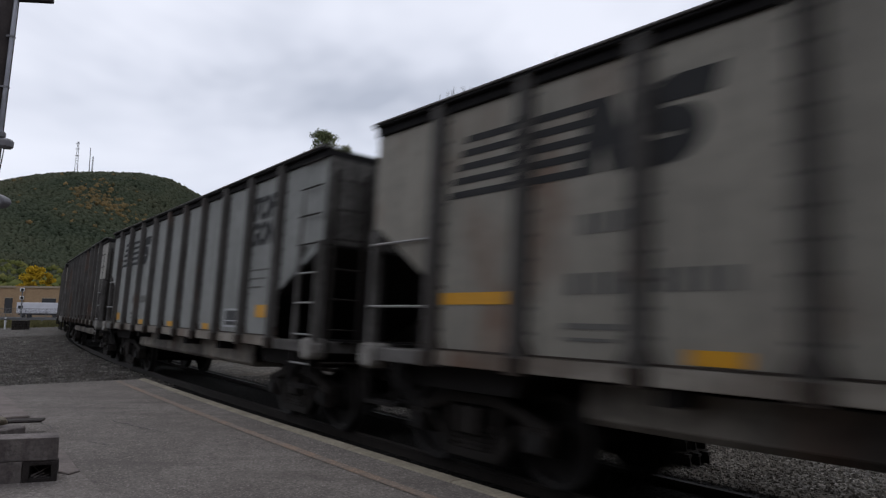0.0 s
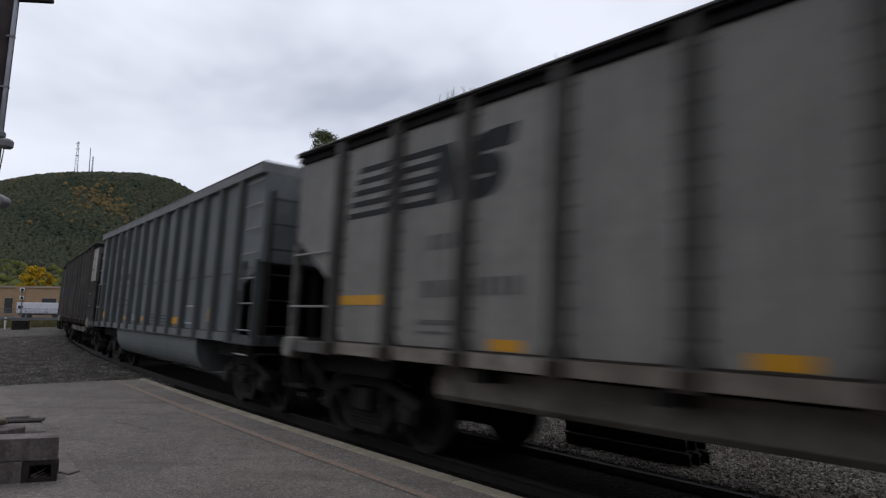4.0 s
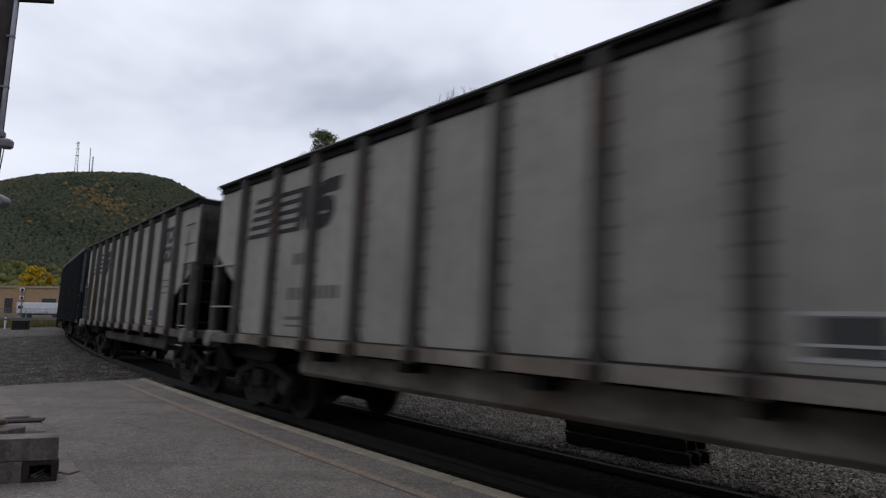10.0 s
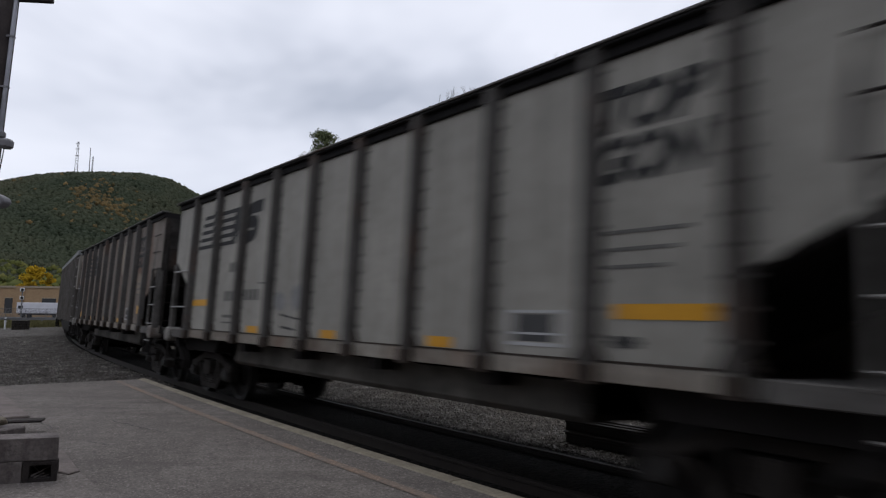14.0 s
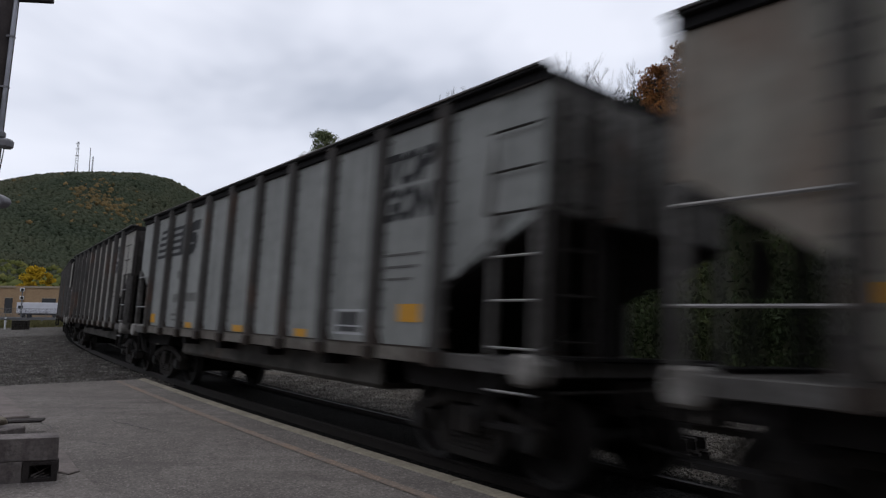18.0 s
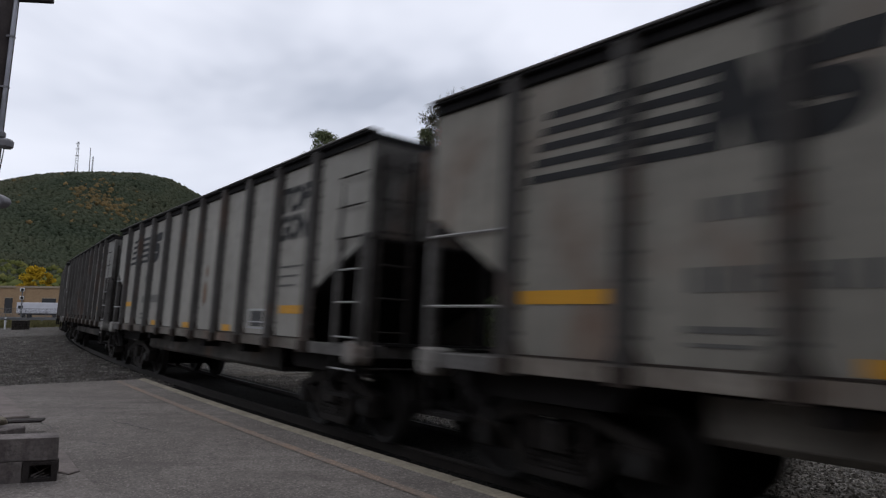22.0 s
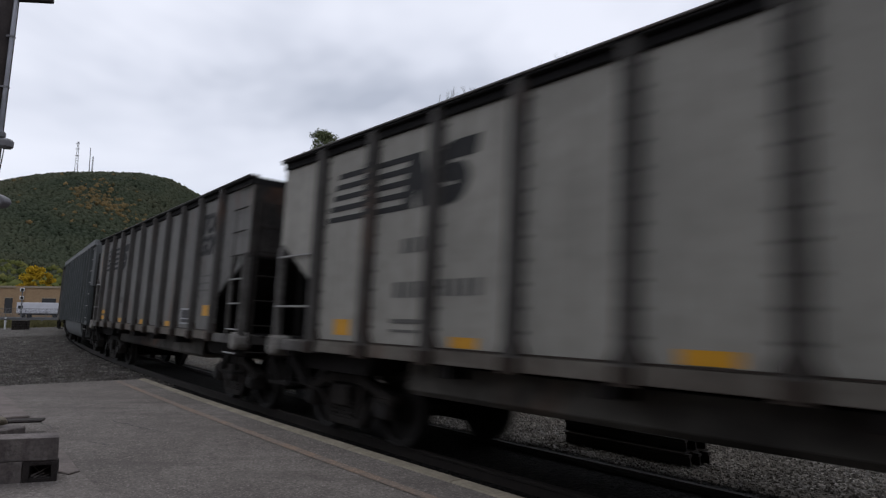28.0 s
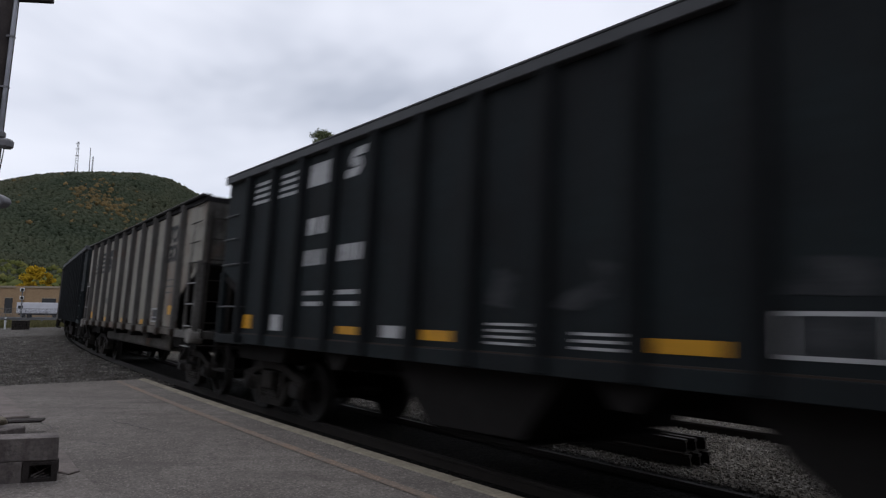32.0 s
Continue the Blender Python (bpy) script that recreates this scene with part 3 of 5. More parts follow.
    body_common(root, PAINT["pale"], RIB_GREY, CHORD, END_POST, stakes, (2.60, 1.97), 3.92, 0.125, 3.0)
    # deep centre girder between the trucks
    prof = [(-1.2, 1.08), (-1.22, 0.78), (-1.16, 0.72), (1.16, 0.72), (1.22, 0.78), (1.2, 1.08), (1.15, 1.08), (1.15, 0.80), (-1.15, 0.80), (-1.15, 1.08)]
    g = Geo().prism(prof, -3.95, 3.95, "x")
    part("belly_girder", g, GIRDER, root, "grimy grey belly girder", bevel=0.008)
    part("centre_sill", Geo().box(-6.7, 6.7, -0.3, 0.3, 0.80, 1.14), VOID, root)
    for x in (-3.0, -1.0, 1.0, 3.0):
        part("cross_bearer", Geo().box(x - 0.08, x + 0.08, -1.5, 1.5, 0.98, 1.16), VOID, root)
    # markings
    g = Geo()
    stripes(g, stakes, 1.37, 3.07, 2.84, 3.49, 5, 0.18)
    decal(g, 3.05, 3.25, 2.84, 3.49, lean=0.18)
    g.prism([(at_u(3.17), 3.49), (at_u(3.40), 3.49), (at_u(3.60), 2.84), (at_u(3.37), 2.84)], -SIDE - 0.0065, -SIDE - 0.0045)
    decal(g, 3.44, 3.60, 2.84, 3.49, lean=0.18)
    curl(g, 3.56, 2.83, 1.07)
    part("emblem", g, LOGO, root, "black striped pennant emblem on the side")
    for txt, z, w in (("TOP", 3.17, 0.98), ("GON", 2.74, 1.02)):
        ob = part("lettering", lettering(txt, 0.50, w, LOGO), None, root, "slanted black lettering")
        ob.matrix_basis = Matrix.Translation((at_u(11.12), -SIDE - 0.006, z))
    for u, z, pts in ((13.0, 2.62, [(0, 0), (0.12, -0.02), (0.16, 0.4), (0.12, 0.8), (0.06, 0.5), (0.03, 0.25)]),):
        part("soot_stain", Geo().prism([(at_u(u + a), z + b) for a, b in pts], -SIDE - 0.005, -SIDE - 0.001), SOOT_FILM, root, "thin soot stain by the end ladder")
    bars = [(3.10 + 0.17 * i, 3.22 + 0.17 * i, 2.33, 2.50) for i in range(3)] + [(2.98 + 0.2 * i, 3.12 + 0.2 * i, 1.82, 2.0) for i in range(3)]
    bars += [(3.82 + 0.17 * i, 3.93 + 0.17 * i, 1.83, 2.01) for i in range(4)]
    for q in (*bars, (2.95, 3.52, 1.53, 1.58), (2.95, 3.45, 1.43, 1.46),
              (11.25, 12.0, 2.30, 2.33), (11.25, 11.9, 2.16, 2.19), (11.25, 11.8, 2.02, 2.05)):
        part("stencil", decal(Geo(), *q), FAINT, root, "worn unreadable stencil")
    g = Geo()
    for z0, z1 in ((1.66, 1.69), (1.47, 1.49), (1.37, 1.40)):
        decal(g, 10.15, 10.84, z0, z1)
    decal(g, 10.15, 10.18, 1.37, 1.69)
    decal(g, 10.81, 10.84, 1.37, 1.69)
    part("data_panel", g, WHITE_MARK, root, "white-framed data panel")
    part("data_backing", decal(Geo(), 10.26, 10.72, 1.41, 1.65, y=-SIDE - 0.003), PANEL_DARK, root)
    return root


def build_tub_gondola():
    root = new("tub_gondola")
    stakes = [1.0 + 0.985 * i for i in range(13)]
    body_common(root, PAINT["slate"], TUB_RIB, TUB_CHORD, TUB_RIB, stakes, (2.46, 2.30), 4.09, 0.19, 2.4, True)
    prof = [(-1.46, 1.12)] + [(-1.46 + 0.35 * (1 - math.cos(a)), 1.0 - 0.52 * math.sin(a)) for a in (i * math.pi / 16 for i in range(9))] + [(-0.25, 0.46), (-0.2, 0.8)]
    prof += [(-y, z) for y, z in prof[::-1]]
    g = Geo().prism(prof, -3.75, 3.75, "x")
    part("tub", g, PAINT["slate"], root, "rounded twin tub below the sill", smooth=False, bevel=0.004)
    part("centre_sill", Geo().box(-6.7, 6.7, -0.25, 0.25, 0.80, 1.14), VOID, root)
    part("seam", Geo().box(-HALF + 1.0, HALF - 1.0, -SIDE - 0.012, -SIDE, 2.28, 2.31), TUB_RIB, root, "weld seam along the side")
    for i in range(5):
        for u in (1.15, 2.12):
            mark(root, "emblem_stripe", TUB_MARK, "", u + 0.02 * i, u + 0.70 + 0.02 * i, 3.36 + 0.092 * i, 3.413 + 0.092 * i, lean=0.1)
    mark(root, "stencil", TUB_MARK, "dark unreadable stencil", 3.12, 3.74, 3.40, 3.74, lean=0.1)
    part("emblem", curl(Geo(), 4.28, 3.38, 0.66), TUB_MARK, root, "faded black curled emblem end")
    mark(root, "stencil", TUB_MARK, "dark unreadable stencil", 3.15, 3.6, 2.92, 3.10)
    for i in range(3):
        mark(root, "stencil", TUB_MARK, "dark unreadable stencil", 3.14 + 0.2 * i, 3.28 + 0.2 * i, 2.46, 2.64)
    for i in range(4):
        mark(root, "stencil", TUB_MARK, "dark unreadable stencil", 4.1 + 0.18 * i, 4.23 + 0.18 * i, 2.46, 2.64)
    for u in (3.2, 4.15):
        mark(root, "stencil", TUB_MARK, "small unreadable stencil", u, u + 0.5, 1.88, 1.93)
        mark(root, "stencil", TUB_MARK, "small unreadable stencil", u, u + 0.5, 1.76, 1.80)
    for i in range(4):
        mark(root, "stencil", TUB_MARK, "small unreadable stencil", 7.1, 7.6, 1.32 + 0.07 * i, 1.345 + 0.07 * i)
        mark(root, "stencil", TUB_MARK, "small unreadable stencil", 8.1, 8.55, 1.30 + 0.07 * i, 1.325 + 0.07 * i)
    for i in range(3):
        mark(root, "data_panel", WHITE_MARK, "small white data panel", 5.15, 5.5, 1.38 + 0.06 * i, 1.405 + 0.06 * i)
    for z0, z1 in ((1.72, 1.75), (1.38, 1.41)):
        mark(root, "data_panel", WHITE_MARK, "small white data panel", 9.95, 10.5, z0, z1)
    mark(root, "data_panel", WHITE_MARK, "small white data panel", 9.95, 9.98, 1.38, 1.75)
    mark(root, "data_panel", WHITE_MARK, "small white data panel", 10.47, 10.5, 1.38, 1.75)
    return root


def build_black_hopper():
    root = new("hopper_car")
    stakes = [1.0 + 0.95 * i for i in range(13)]
    body_common(root, BLACK_CAR, BLACK_RIB, BLACK_CHORD, BLACK_CAR, stakes, (2.3, 2.0), 4.07, 0.15, 2.2, True, BLACK_CHORD)
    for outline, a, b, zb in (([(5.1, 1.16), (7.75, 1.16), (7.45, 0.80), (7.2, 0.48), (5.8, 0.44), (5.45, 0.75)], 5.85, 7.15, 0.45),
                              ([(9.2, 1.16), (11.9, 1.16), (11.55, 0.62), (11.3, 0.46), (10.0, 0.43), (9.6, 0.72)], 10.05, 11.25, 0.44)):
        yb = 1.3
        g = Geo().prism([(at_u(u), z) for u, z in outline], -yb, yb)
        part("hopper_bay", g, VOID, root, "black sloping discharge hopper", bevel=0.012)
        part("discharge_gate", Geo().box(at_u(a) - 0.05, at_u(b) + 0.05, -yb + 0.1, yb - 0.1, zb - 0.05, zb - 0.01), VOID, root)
    part("centre_sill", Geo().box(-6.7, 6.7, -0.3, 0.3, 0.80, 1.14), VOID, root)
    for u in (4.0, 8.45):
        part("cross_bearer", Geo().prism([(at_u(u) - 0.3, 1.14), (at_u(u) + 0.3, 1.14), (at_u(u) + 0.1, 0.9), (at_u(u) - 0.1, 0.9)], -1.45, 1.45), VOID, root)
    for i in range(4):
        for u in (1.12, 2.08):
            mark(root, "emblem_stripe", WHITE_MARK, "", u + 0.02 * i, u + 0.72 + 0.02 * i, 3.42 + 0.103 * i, 3.47 + 0.103 * i, lean=0.1)
    mark(root, "stencil", WHITE_MARK, "dusty white unreadable stencil", 3.05, 3.70, 3.45, 3.78, lean=0.1)
    part("emblem", curl(Geo(), 4.1, 3.44, 0.6), WHITE_MARK, root, "dusty white curled emblem end")
    for i in range(2):
        mark(root, "stencil", WHITE_MARK, "dusty white unreadable stencil", 3.1 + 0.33 * i, 3.36 + 0.33 * i, 2.74, 2.98, lean=0.1)
    for i in range(3):
        mark(root, "stencil", WHITE_MARK, "dusty white unreadable stencil", 3.06 + 0.23 * i, 3.22 + 0.23 * i, 2.30, 2.52, lean=0.1)
    for i in range(4):
        mark(root, "stencil", WHITE_MARK, "dusty white unreadable stencil", 4.02 + 0.2 * i, 4.17 + 0.2 * i, 2.32, 2.54, lean=0.1)
    for u in (3.15, 4.05):
        for z in (1.88, 1.73):
            mark(root, "stencil", WHITE_MARK, "dusty white unreadable stencil", u, u + 0.48, z, z + 0.06)
    mark(root, "stencil", WHITE_MARK, "dusty white unreadable stencil", 2.12, 2.45, 1.36, 1.60)
    mark(root, "stencil", WHITE_MARK, "dusty white unreadable stencil", 5.12, 5.5, 1.36, 1.50)
    for i in range(4):
        mark(root, "stencil", WHITE_MARK, "dusty white unreadable stencil", 6.94, 7.45, 1.36 + 0.06 * i, 1.385 + 0.06 * i)
    for i in range(3):
        mark(root, "stencil", WHITE_MARK, "dusty white unreadable stencil", 8.0, 8.45, 1.36 + 0.06 * i, 1.385 + 0.06 * i)
    for z0, z1 in ((1.66, 1.69), (1.38, 1.41)):
        mark(root, "stencil", WHITE_MARK, "dusty white unreadable stencil", 9.68, 10.35, z0, z1)
    mark(root, "stencil", WHITE_MARK, "dusty white unreadable stencil", 9.68, 9.71, 1.38, 1.69)
    mark(root, "stencil", WHITE_MARK, "dusty white unreadable stencil", 10.32, 10.35, 1.38, 1.69)
    for z in (2.16, 2.06, 1.86, 1.76):
        mark(root, "stencil", WHITE_MARK, "dusty white unreadable stencil", 11.58, 12.15, z, z + 0.05)
    mark(root, "stencil", WHITE_MARK, "dusty white unreadable stencil", 11.56, 12.35, 1.30, 1.33)
    mark(root, "stencil", WHITE_MARK, "dusty white unreadable stencil", 10.7, 11.05, 1.40, 1.45)
    part("placard", decal(Geo(), 11.58, 11.86, 1.40, 1.52), RED, root, "faded red placard")
    part("data_backing", decal(Geo(), 9.7, 10.33, 1.40, 1.68, y=-SIDE - 0.003), CHALK, root)
    for outline in ([(7.75, 1.72), (8.0, 1.68), (8.35, 1.8), (8.42, 2.05), (8.2, 2.12), (8.25, 1.95), (7.95, 1.85)], [(6.9, 1.75), (7.2, 1.70), (7.3, 2.0), (7.05, 2.1)],
                    [(9.7, 1.80), (10.2, 1.78), (10.3, 2.0), (9.85, 2.05)]):
        part("chalk_scrawl", Geo().prism([(at_u(u), z) for u, z in outline], -SIDE - 0.006, -SIDE - 0.002), CHALK, root, "faint chalk scrawl")
    return root


STRIPS = {   # yellow sheeting: (u0, u1, z0, z1)
    "gon_a": ((1.33, 2.26, 1.74, 1.86), (4.08, 4.5, 1.30, 1.41), (6.58, 6.98, 1.30, 1.41), (8.95, 9.35, 1.30, 1.41), (11.35, 12.2, 1.62, 1.74)),
    "gon_b": ((1.35, 1.7, 1.36, 1.56), (3.95, 4.35, 1.30, 1.41), (6.58, 7.02, 1.30, 1.41), (9.0, 9.35, 1.30, 1.41), (11.6, 12.0, 1.55, 1.75)),
    "gon_c": ((1.72, 2.08, 1.36, 1.56), (4.02, 4.42, 1.30, 1.41), (6.58, 7.02, 1.30, 1.41), (9.08, 9.5, 1.30, 1.41), (11.5, 11.9, 1.55, 1.75)),
    "gon_d": ((1.33, 1.8, 1.35, 1.46), (1.33, 1.8, 1.52, 1.63), (3.95, 4.35, 1.30, 1.41), (6.58, 7.02, 1.30, 1.41), (9.0, 9.35, 1.30, 1.41), (11.6, 12.0, 1.55, 1.75)),
    "gon_e": ((1.35, 1.75, 1.42, 1.56), (3.95, 4.35, 1.30, 1.41), (6.58, 7.02, 1.30, 1.41), (9.0, 9.35, 1.30, 1.41), (11.3, 12.18, 1.62, 1.74)),
    "tub": ((1.13, 1.5, 1.40, 1.58), (4.1, 4.6, 1.38, 1.48), (6.15, 6.62, 1.38, 1.49), (9.0, 9.5, 1.36, 1.50), (11.4, 11.85, 1.45, 1.70)),
    "hop": ((1.10, 1.42, 1.37, 1.59), (4.12, 4.6, 1.37, 1.47), (5.9, 6.4, 1.36, 1.47), (8.74, 9.3, 1.37, 1.48), (11.88, 12.34, 1.37, 1.56)),
}

# the train: kind, paint, sheeting, label; the first stands ahead of the view at the start
G, T, H = "gondola", "tub", "hopper"
TRAIN = [
    (G, "grey", "gon_b"),                                                                             # ahead of the view
    (G, "spotted", "gon_a"), (G, "blue", "gon_b"), (G, "pale", "gon_e"), (G, "beige", "gon_b"), (G, "grey", "gon_a"),
    (T, "slate", "tub"), (G, "cream", "gon_a"), (G, "blue", "gon_c"), (G, "beige", "gon_a"), (G, "cream", "gon_c"),
    (G, "pale", "none"), (G, "pale", "none"), (H, "", "hop"), (H, "", "hop"), (G, "pale", "gon_a"),
    (G, "rusty", "gon_b"), (T, "tan", "tub"), (G, "spotted", "gon_a"), (G, "blue", "gon_b"), (G, "pale", "none"),
    (G, "pale", "none"), (G, "spotted", "gon_a"), (G, "pale", "gon_a"), (G, "grey", "gon_a"), (G, "grey", "gon_a"),
    (T, "plum", "tub"), (T, "tan", "tub"), (G, "pale", "gon_c"), (G, "dull", "gon_d"), (T, "dusk", "tub"),
    (G, "pale", "gon_a"), (H, "", "hop"), (G, "spotted", "gon_b"), (H, "", "hop"), (G, "spotted", "gon_a"), (G, "grey", "gon_b"),
]
FIRST = -1
NAMES = {"pale": "pale grey", "cream": "chalky cream-grey", "grey": "mid grey", "blue": "blue-grey", "beige": "dusty beige", "rusty": "rust-streaked beige",
         "spotted": "rust-spotted grey", "dull": "sooty grey", "dusk": "dark slate grey", "slate": "slate blue-grey", "tan": "dusty tan", "plum": "dull plum-grey"}
PATTERN = {G: build_steel_gondola(), T: build_tub_gondola(), H: build_black_hopper()}
STRIP_MESH = {(k, i): decal(Geo(), *q, y=-SIDE - 0.008).mesh("reflective_strip", YELLOW) for k, qs in STRIPS.items() for i, q in enumerate(qs)}
DRIFT = [  # seconds, metres by which the train runs ahead of an even pace
    (0, 11.5), (1, 11.47), (2, 11.46), (3, 11.65), (4, 11.85), (5, 12.08), (6, 12.0), (7, 12.13), (8, 12.25), (9, 12.17), (10, 12.18), (11, 12.45), (12, 12.58),
    (13, 12.2), (14, 12.03), (15, 11.85), (16, 11.7), (17, 11.45), (18, 11.28), (19, 11.13), (20, 10.82), (21, 10.77), (22, 10.82), (23, 11.05), (24, 11.4),
    (25, 11.18), (26, 10.88), (27, 10.68), (28, 10.73), (29, 10.84), (30, 10.6), (30.6, 10.7), (31, 10.63), (32, 10.76)]


def lag(t):
    return float(np.interp(t, [a for a, _ in DRIFT], [b for _, b in DRIFT]))


def along(k, t):
    """Distance of the middle of car k along the track at t seconds."""
    return lag(t) + SPEED * t - PITCH * k + (0.2 if k == 16 else 0.0)


def car_pose(s):
    p = on_track(s, 0.0, -0.034)
    return pose(p.x, p.y, p.z, -CANT, 0, -math.degrees(heading(s)))


CARS = []
used = set()
for i, (kind, tone, strip) in enumerate(TRAIN):
    k = i + FIRST
    pattern = PATTERN[kind]
    car = pattern if kind not in used else copy_thing(pattern, Matrix.Identity(4))
    used.add(kind)
    CARS.append((k, car, kind, tone, strip))
for k, car, kind, tone, strip in CARS:
    if tone:
        for ob in car.children:
            if ob.type == "MESH" and ob.data.materials[0] in (PAINT["pale"], PAINT["slate"]):
                ob.material_slots[0].link = "OBJECT"
                if tone == "tan" and ob.name.startswith("tub"):
                    ob.material_slots[0].material = TUB_BLACKISH
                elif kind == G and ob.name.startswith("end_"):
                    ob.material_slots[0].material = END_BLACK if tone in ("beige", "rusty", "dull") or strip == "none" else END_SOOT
                else:
                    ob.material_slots[0].material = PAINT[tone]
            elif ob.type == "MESH" and (k < 17 or k == 21) and ob.data.materials[0] == SILL:
                ob.material_slots[0].link = "OBJECT"
                ob.material_slots[0].material = SILL_PALE
            elif ob.type == "MESH" and k > 10 and k != 21 and ob.data.materials[0] == GIRDER:
                ob.material_slots[0].link = "OBJECT"
                ob.material_slots[0].material = GIRDER_SOOT
            elif ob.type == "MESH" and tone == "tan" and ob.data.materials[0] == TUB_RIB:
                ob.material_slots[0].link = "OBJECT"
                ob.material_slots[0].material = TAN_RIB
    if k in (12, 33):
        for ob in car.children:
            if ob.type == "MESH" and ob.data.materials[0] == RED:
                ob.material_slots[0].link = "OBJECT"
                ob.material_slots[0].material = YELLOW
            elif ob.type == "MESH" and ob.data.materials[0] == WHITE_MARK:
                ob.material_slots[0].link = "OBJECT"
                ob.material_slots[0].material = DIM_MARK
    if strip in STRIPS:
        for j in range(len(STRIPS[strip])):
            part("reflective_strip", STRIP_MESH[(strip, j)], None, car, "yellow reflective strip")
    car.matrix_basis = car_pose(along(k, 0.0))
    if kind == G:
        tagged(car, NAMES[tone] + " steel coal gondola with dark side stakes and striped emblem", "rail car", "coal train cars")
    elif kind == T:
        tagged(car, NAMES[tone] + " tub-bottomed coal gondola rolling on the curve", "rail car", "coal train cars")
    else:
        tagged(car, "black ribbed hopper car with dusty white stencils", "rail car", "coal train cars")

# spray paint, rust and patches on single cars


def patch(k, name, outline, mat, label, y=-SIDE - 0.005):
    car = next(c for q, c, *_ in CARS if q == k)
    part(name, Geo().prism([(at_u(u), z) for u, z in outline], y, y + 0.003), mat, car, label)


def blob(u, z, ru, rz, seed, n=26):
    rnd = random.Random(seed)
    return [(u + ru * math.cos(2 * math.pi * i / n) * rnd.uniform(0.7, 1.1), z + rz * math.sin(2 * math.pi * i / n) * rnd.uniform(0.7, 1.1)) for i in range(n)]


SPRAY = material("dull_black_spray_paint", (0.032, 0.032, 0.032), 0.8, dark=(0.06, 0.06, 0.058), scale=5, amount=0.8)
HAZE = material("thin_grey_spray_paint", (0.17, 0.17, 0.17), 0.85, dark=(0.27, 0.265, 0.26), scale=4, amount=1.0)
RUSTY = material("brown_rust_scab", (0.11, 0.05, 0.025), 0.95, dark=(0.22, 0.14, 0.09), scale=3, amount=1.0)
RUST_WASH = material("brown_rust_wash", (0.15, 0.098, 0.066), 0.9, dark=(0.25, 0.20, 0.155), scale=2, amount=1.0)
FAINT_RUST = material("thin_rust_wash", (0.21, 0.16, 0.115), 0.9, dark=(0.28, 0.25, 0.205), scale=2, amount=1.0)
YELLOWED = material("faded_yellow_patch", (0.32, 0.24, 0.08), 0.8, dark=(0.26, 0.22, 0.14), scale=3, amount=0.9)
WHITE_PATCH = material("fresh_white_patch", (0.46, 0.45, 0.44), 0.8, scale=4, amount=0.5)
patch(2, "spray_mark", [(4.68, 2.02), (5.0, 2.03), (5.03, 1.78), (4.66, 1.75)], SPRAY, "dull black spray paint bar")
patch(2, "spray_mark", [(5.12, 2.0), (5.55, 1.92), (6.05, 1.86), (6.05, 1.70), (5.5, 1.72), (5.12, 1.80)], SPRAY, "dull black spray paint bar")
patch(2, "spray_mark", [(6.28, 1.86), (6.7, 1.80), (6.6, 1.62), (6.3, 1.68)], SPRAY, "dull black spray paint bar")
patch(2, "spray_mark", [(3.98, 1.68), (4.5, 1.66), (4.85, 1.60), (4.82, 1.48), (4.3, 1.52), (4.0, 1.56)], SPRAY, "dull black spray paint bar")
patch(6, "soot_stain", [(8.18, 1.30), (8.22, 1.45), (8.36, 1.60), (8.5, 1.68), (8.52, 1.30)], SPRAY, "black round soot stain")
patch(6, "soot_stain", [(8.74, 1.70), (9.0, 1.68), (9.2, 1.52), (9.25, 1.30), (8.74, 1.30)], SPRAY, "black round soot stain")
patch(6, "soot_stain", [(5.05, 1.31), (5.5, 1.36), (5.85, 1.46), (5.8, 1.34), (5.4, 1.28)], SPRAY, "black smear above the sill")
patch(6, "rust_patch", blob(5.55, 2.1, 0.12, 0.07, 4), HAZE, "faint brown stain")
patch(11, "white_patch", [(9.45, 2.12), (9.72, 2.10), (9.72, 2.0), (9.45, 2.02)], WHITE_PATCH, "fresh white paint patch")
patch(11, "white_patch", [(9.47, 1.86), (9.72, 1.86), (9.72, 1.68), (9.47, 1.68)], WHITE_PATCH, "fresh white paint patch")
patch(11, "yellow_patch", [(9.99, 1.80), (10.1, 1.80), (10.1, 1.31), (9.99, 1.31)], YELLOWED, "faded yellow upright patch")
patch(11, "yellow_patch", [(7.12, 1.74), (7.22, 1.74), (7.22, 1.33), (7.12, 1.33)], YELLOWED, "faded yellow upright patch")
patch(11, "yellow_patch", [(4.25, 1.74), (4.42, 1.74), (4.42, 1.35), (4.25, 1.35)], YELLOWED, "faded yellow upright patch")
patch(11, "yellow_patch", [(1.38, 2.46), (1.66, 2.46), (1.66, 1.34), (1.38, 1.34)], YELLOWED, "faded yellow upright patch")
patch(11, "yellow_patch", [(11.98, 2.30), (12.2, 2.30), (12.2, 1.34), (11.98, 1.34)], YELLOWED, "faded yellow upright patch")
patch(11, "scrawl", blob(8.1, 1.66, 0.2, 0.12, 6), HAZE, "faint green-grey scrawl")
patch(14, "scrawl", blob(5.25, 1.80, 0.22, 0.16, 7), HAZE, "smudged grey scrawl")
patch(14, "scrawl", blob(5.78, 1.86, 0.2, 0.2, 8), HAZE, "smudged grey scrawl")
patch(14, "scrawl", [(5.3, 1.62), (5.9, 1.55), (5.9, 1.53), (5.3, 1.59)], SPRAY, "thin black scrawled line")
patch(14, "scrawl", [(5.35, 1.44), (5.8, 1.40), (5.8, 1.37), (5.35, 1.40)], SPRAY, "thin black scrawled line")
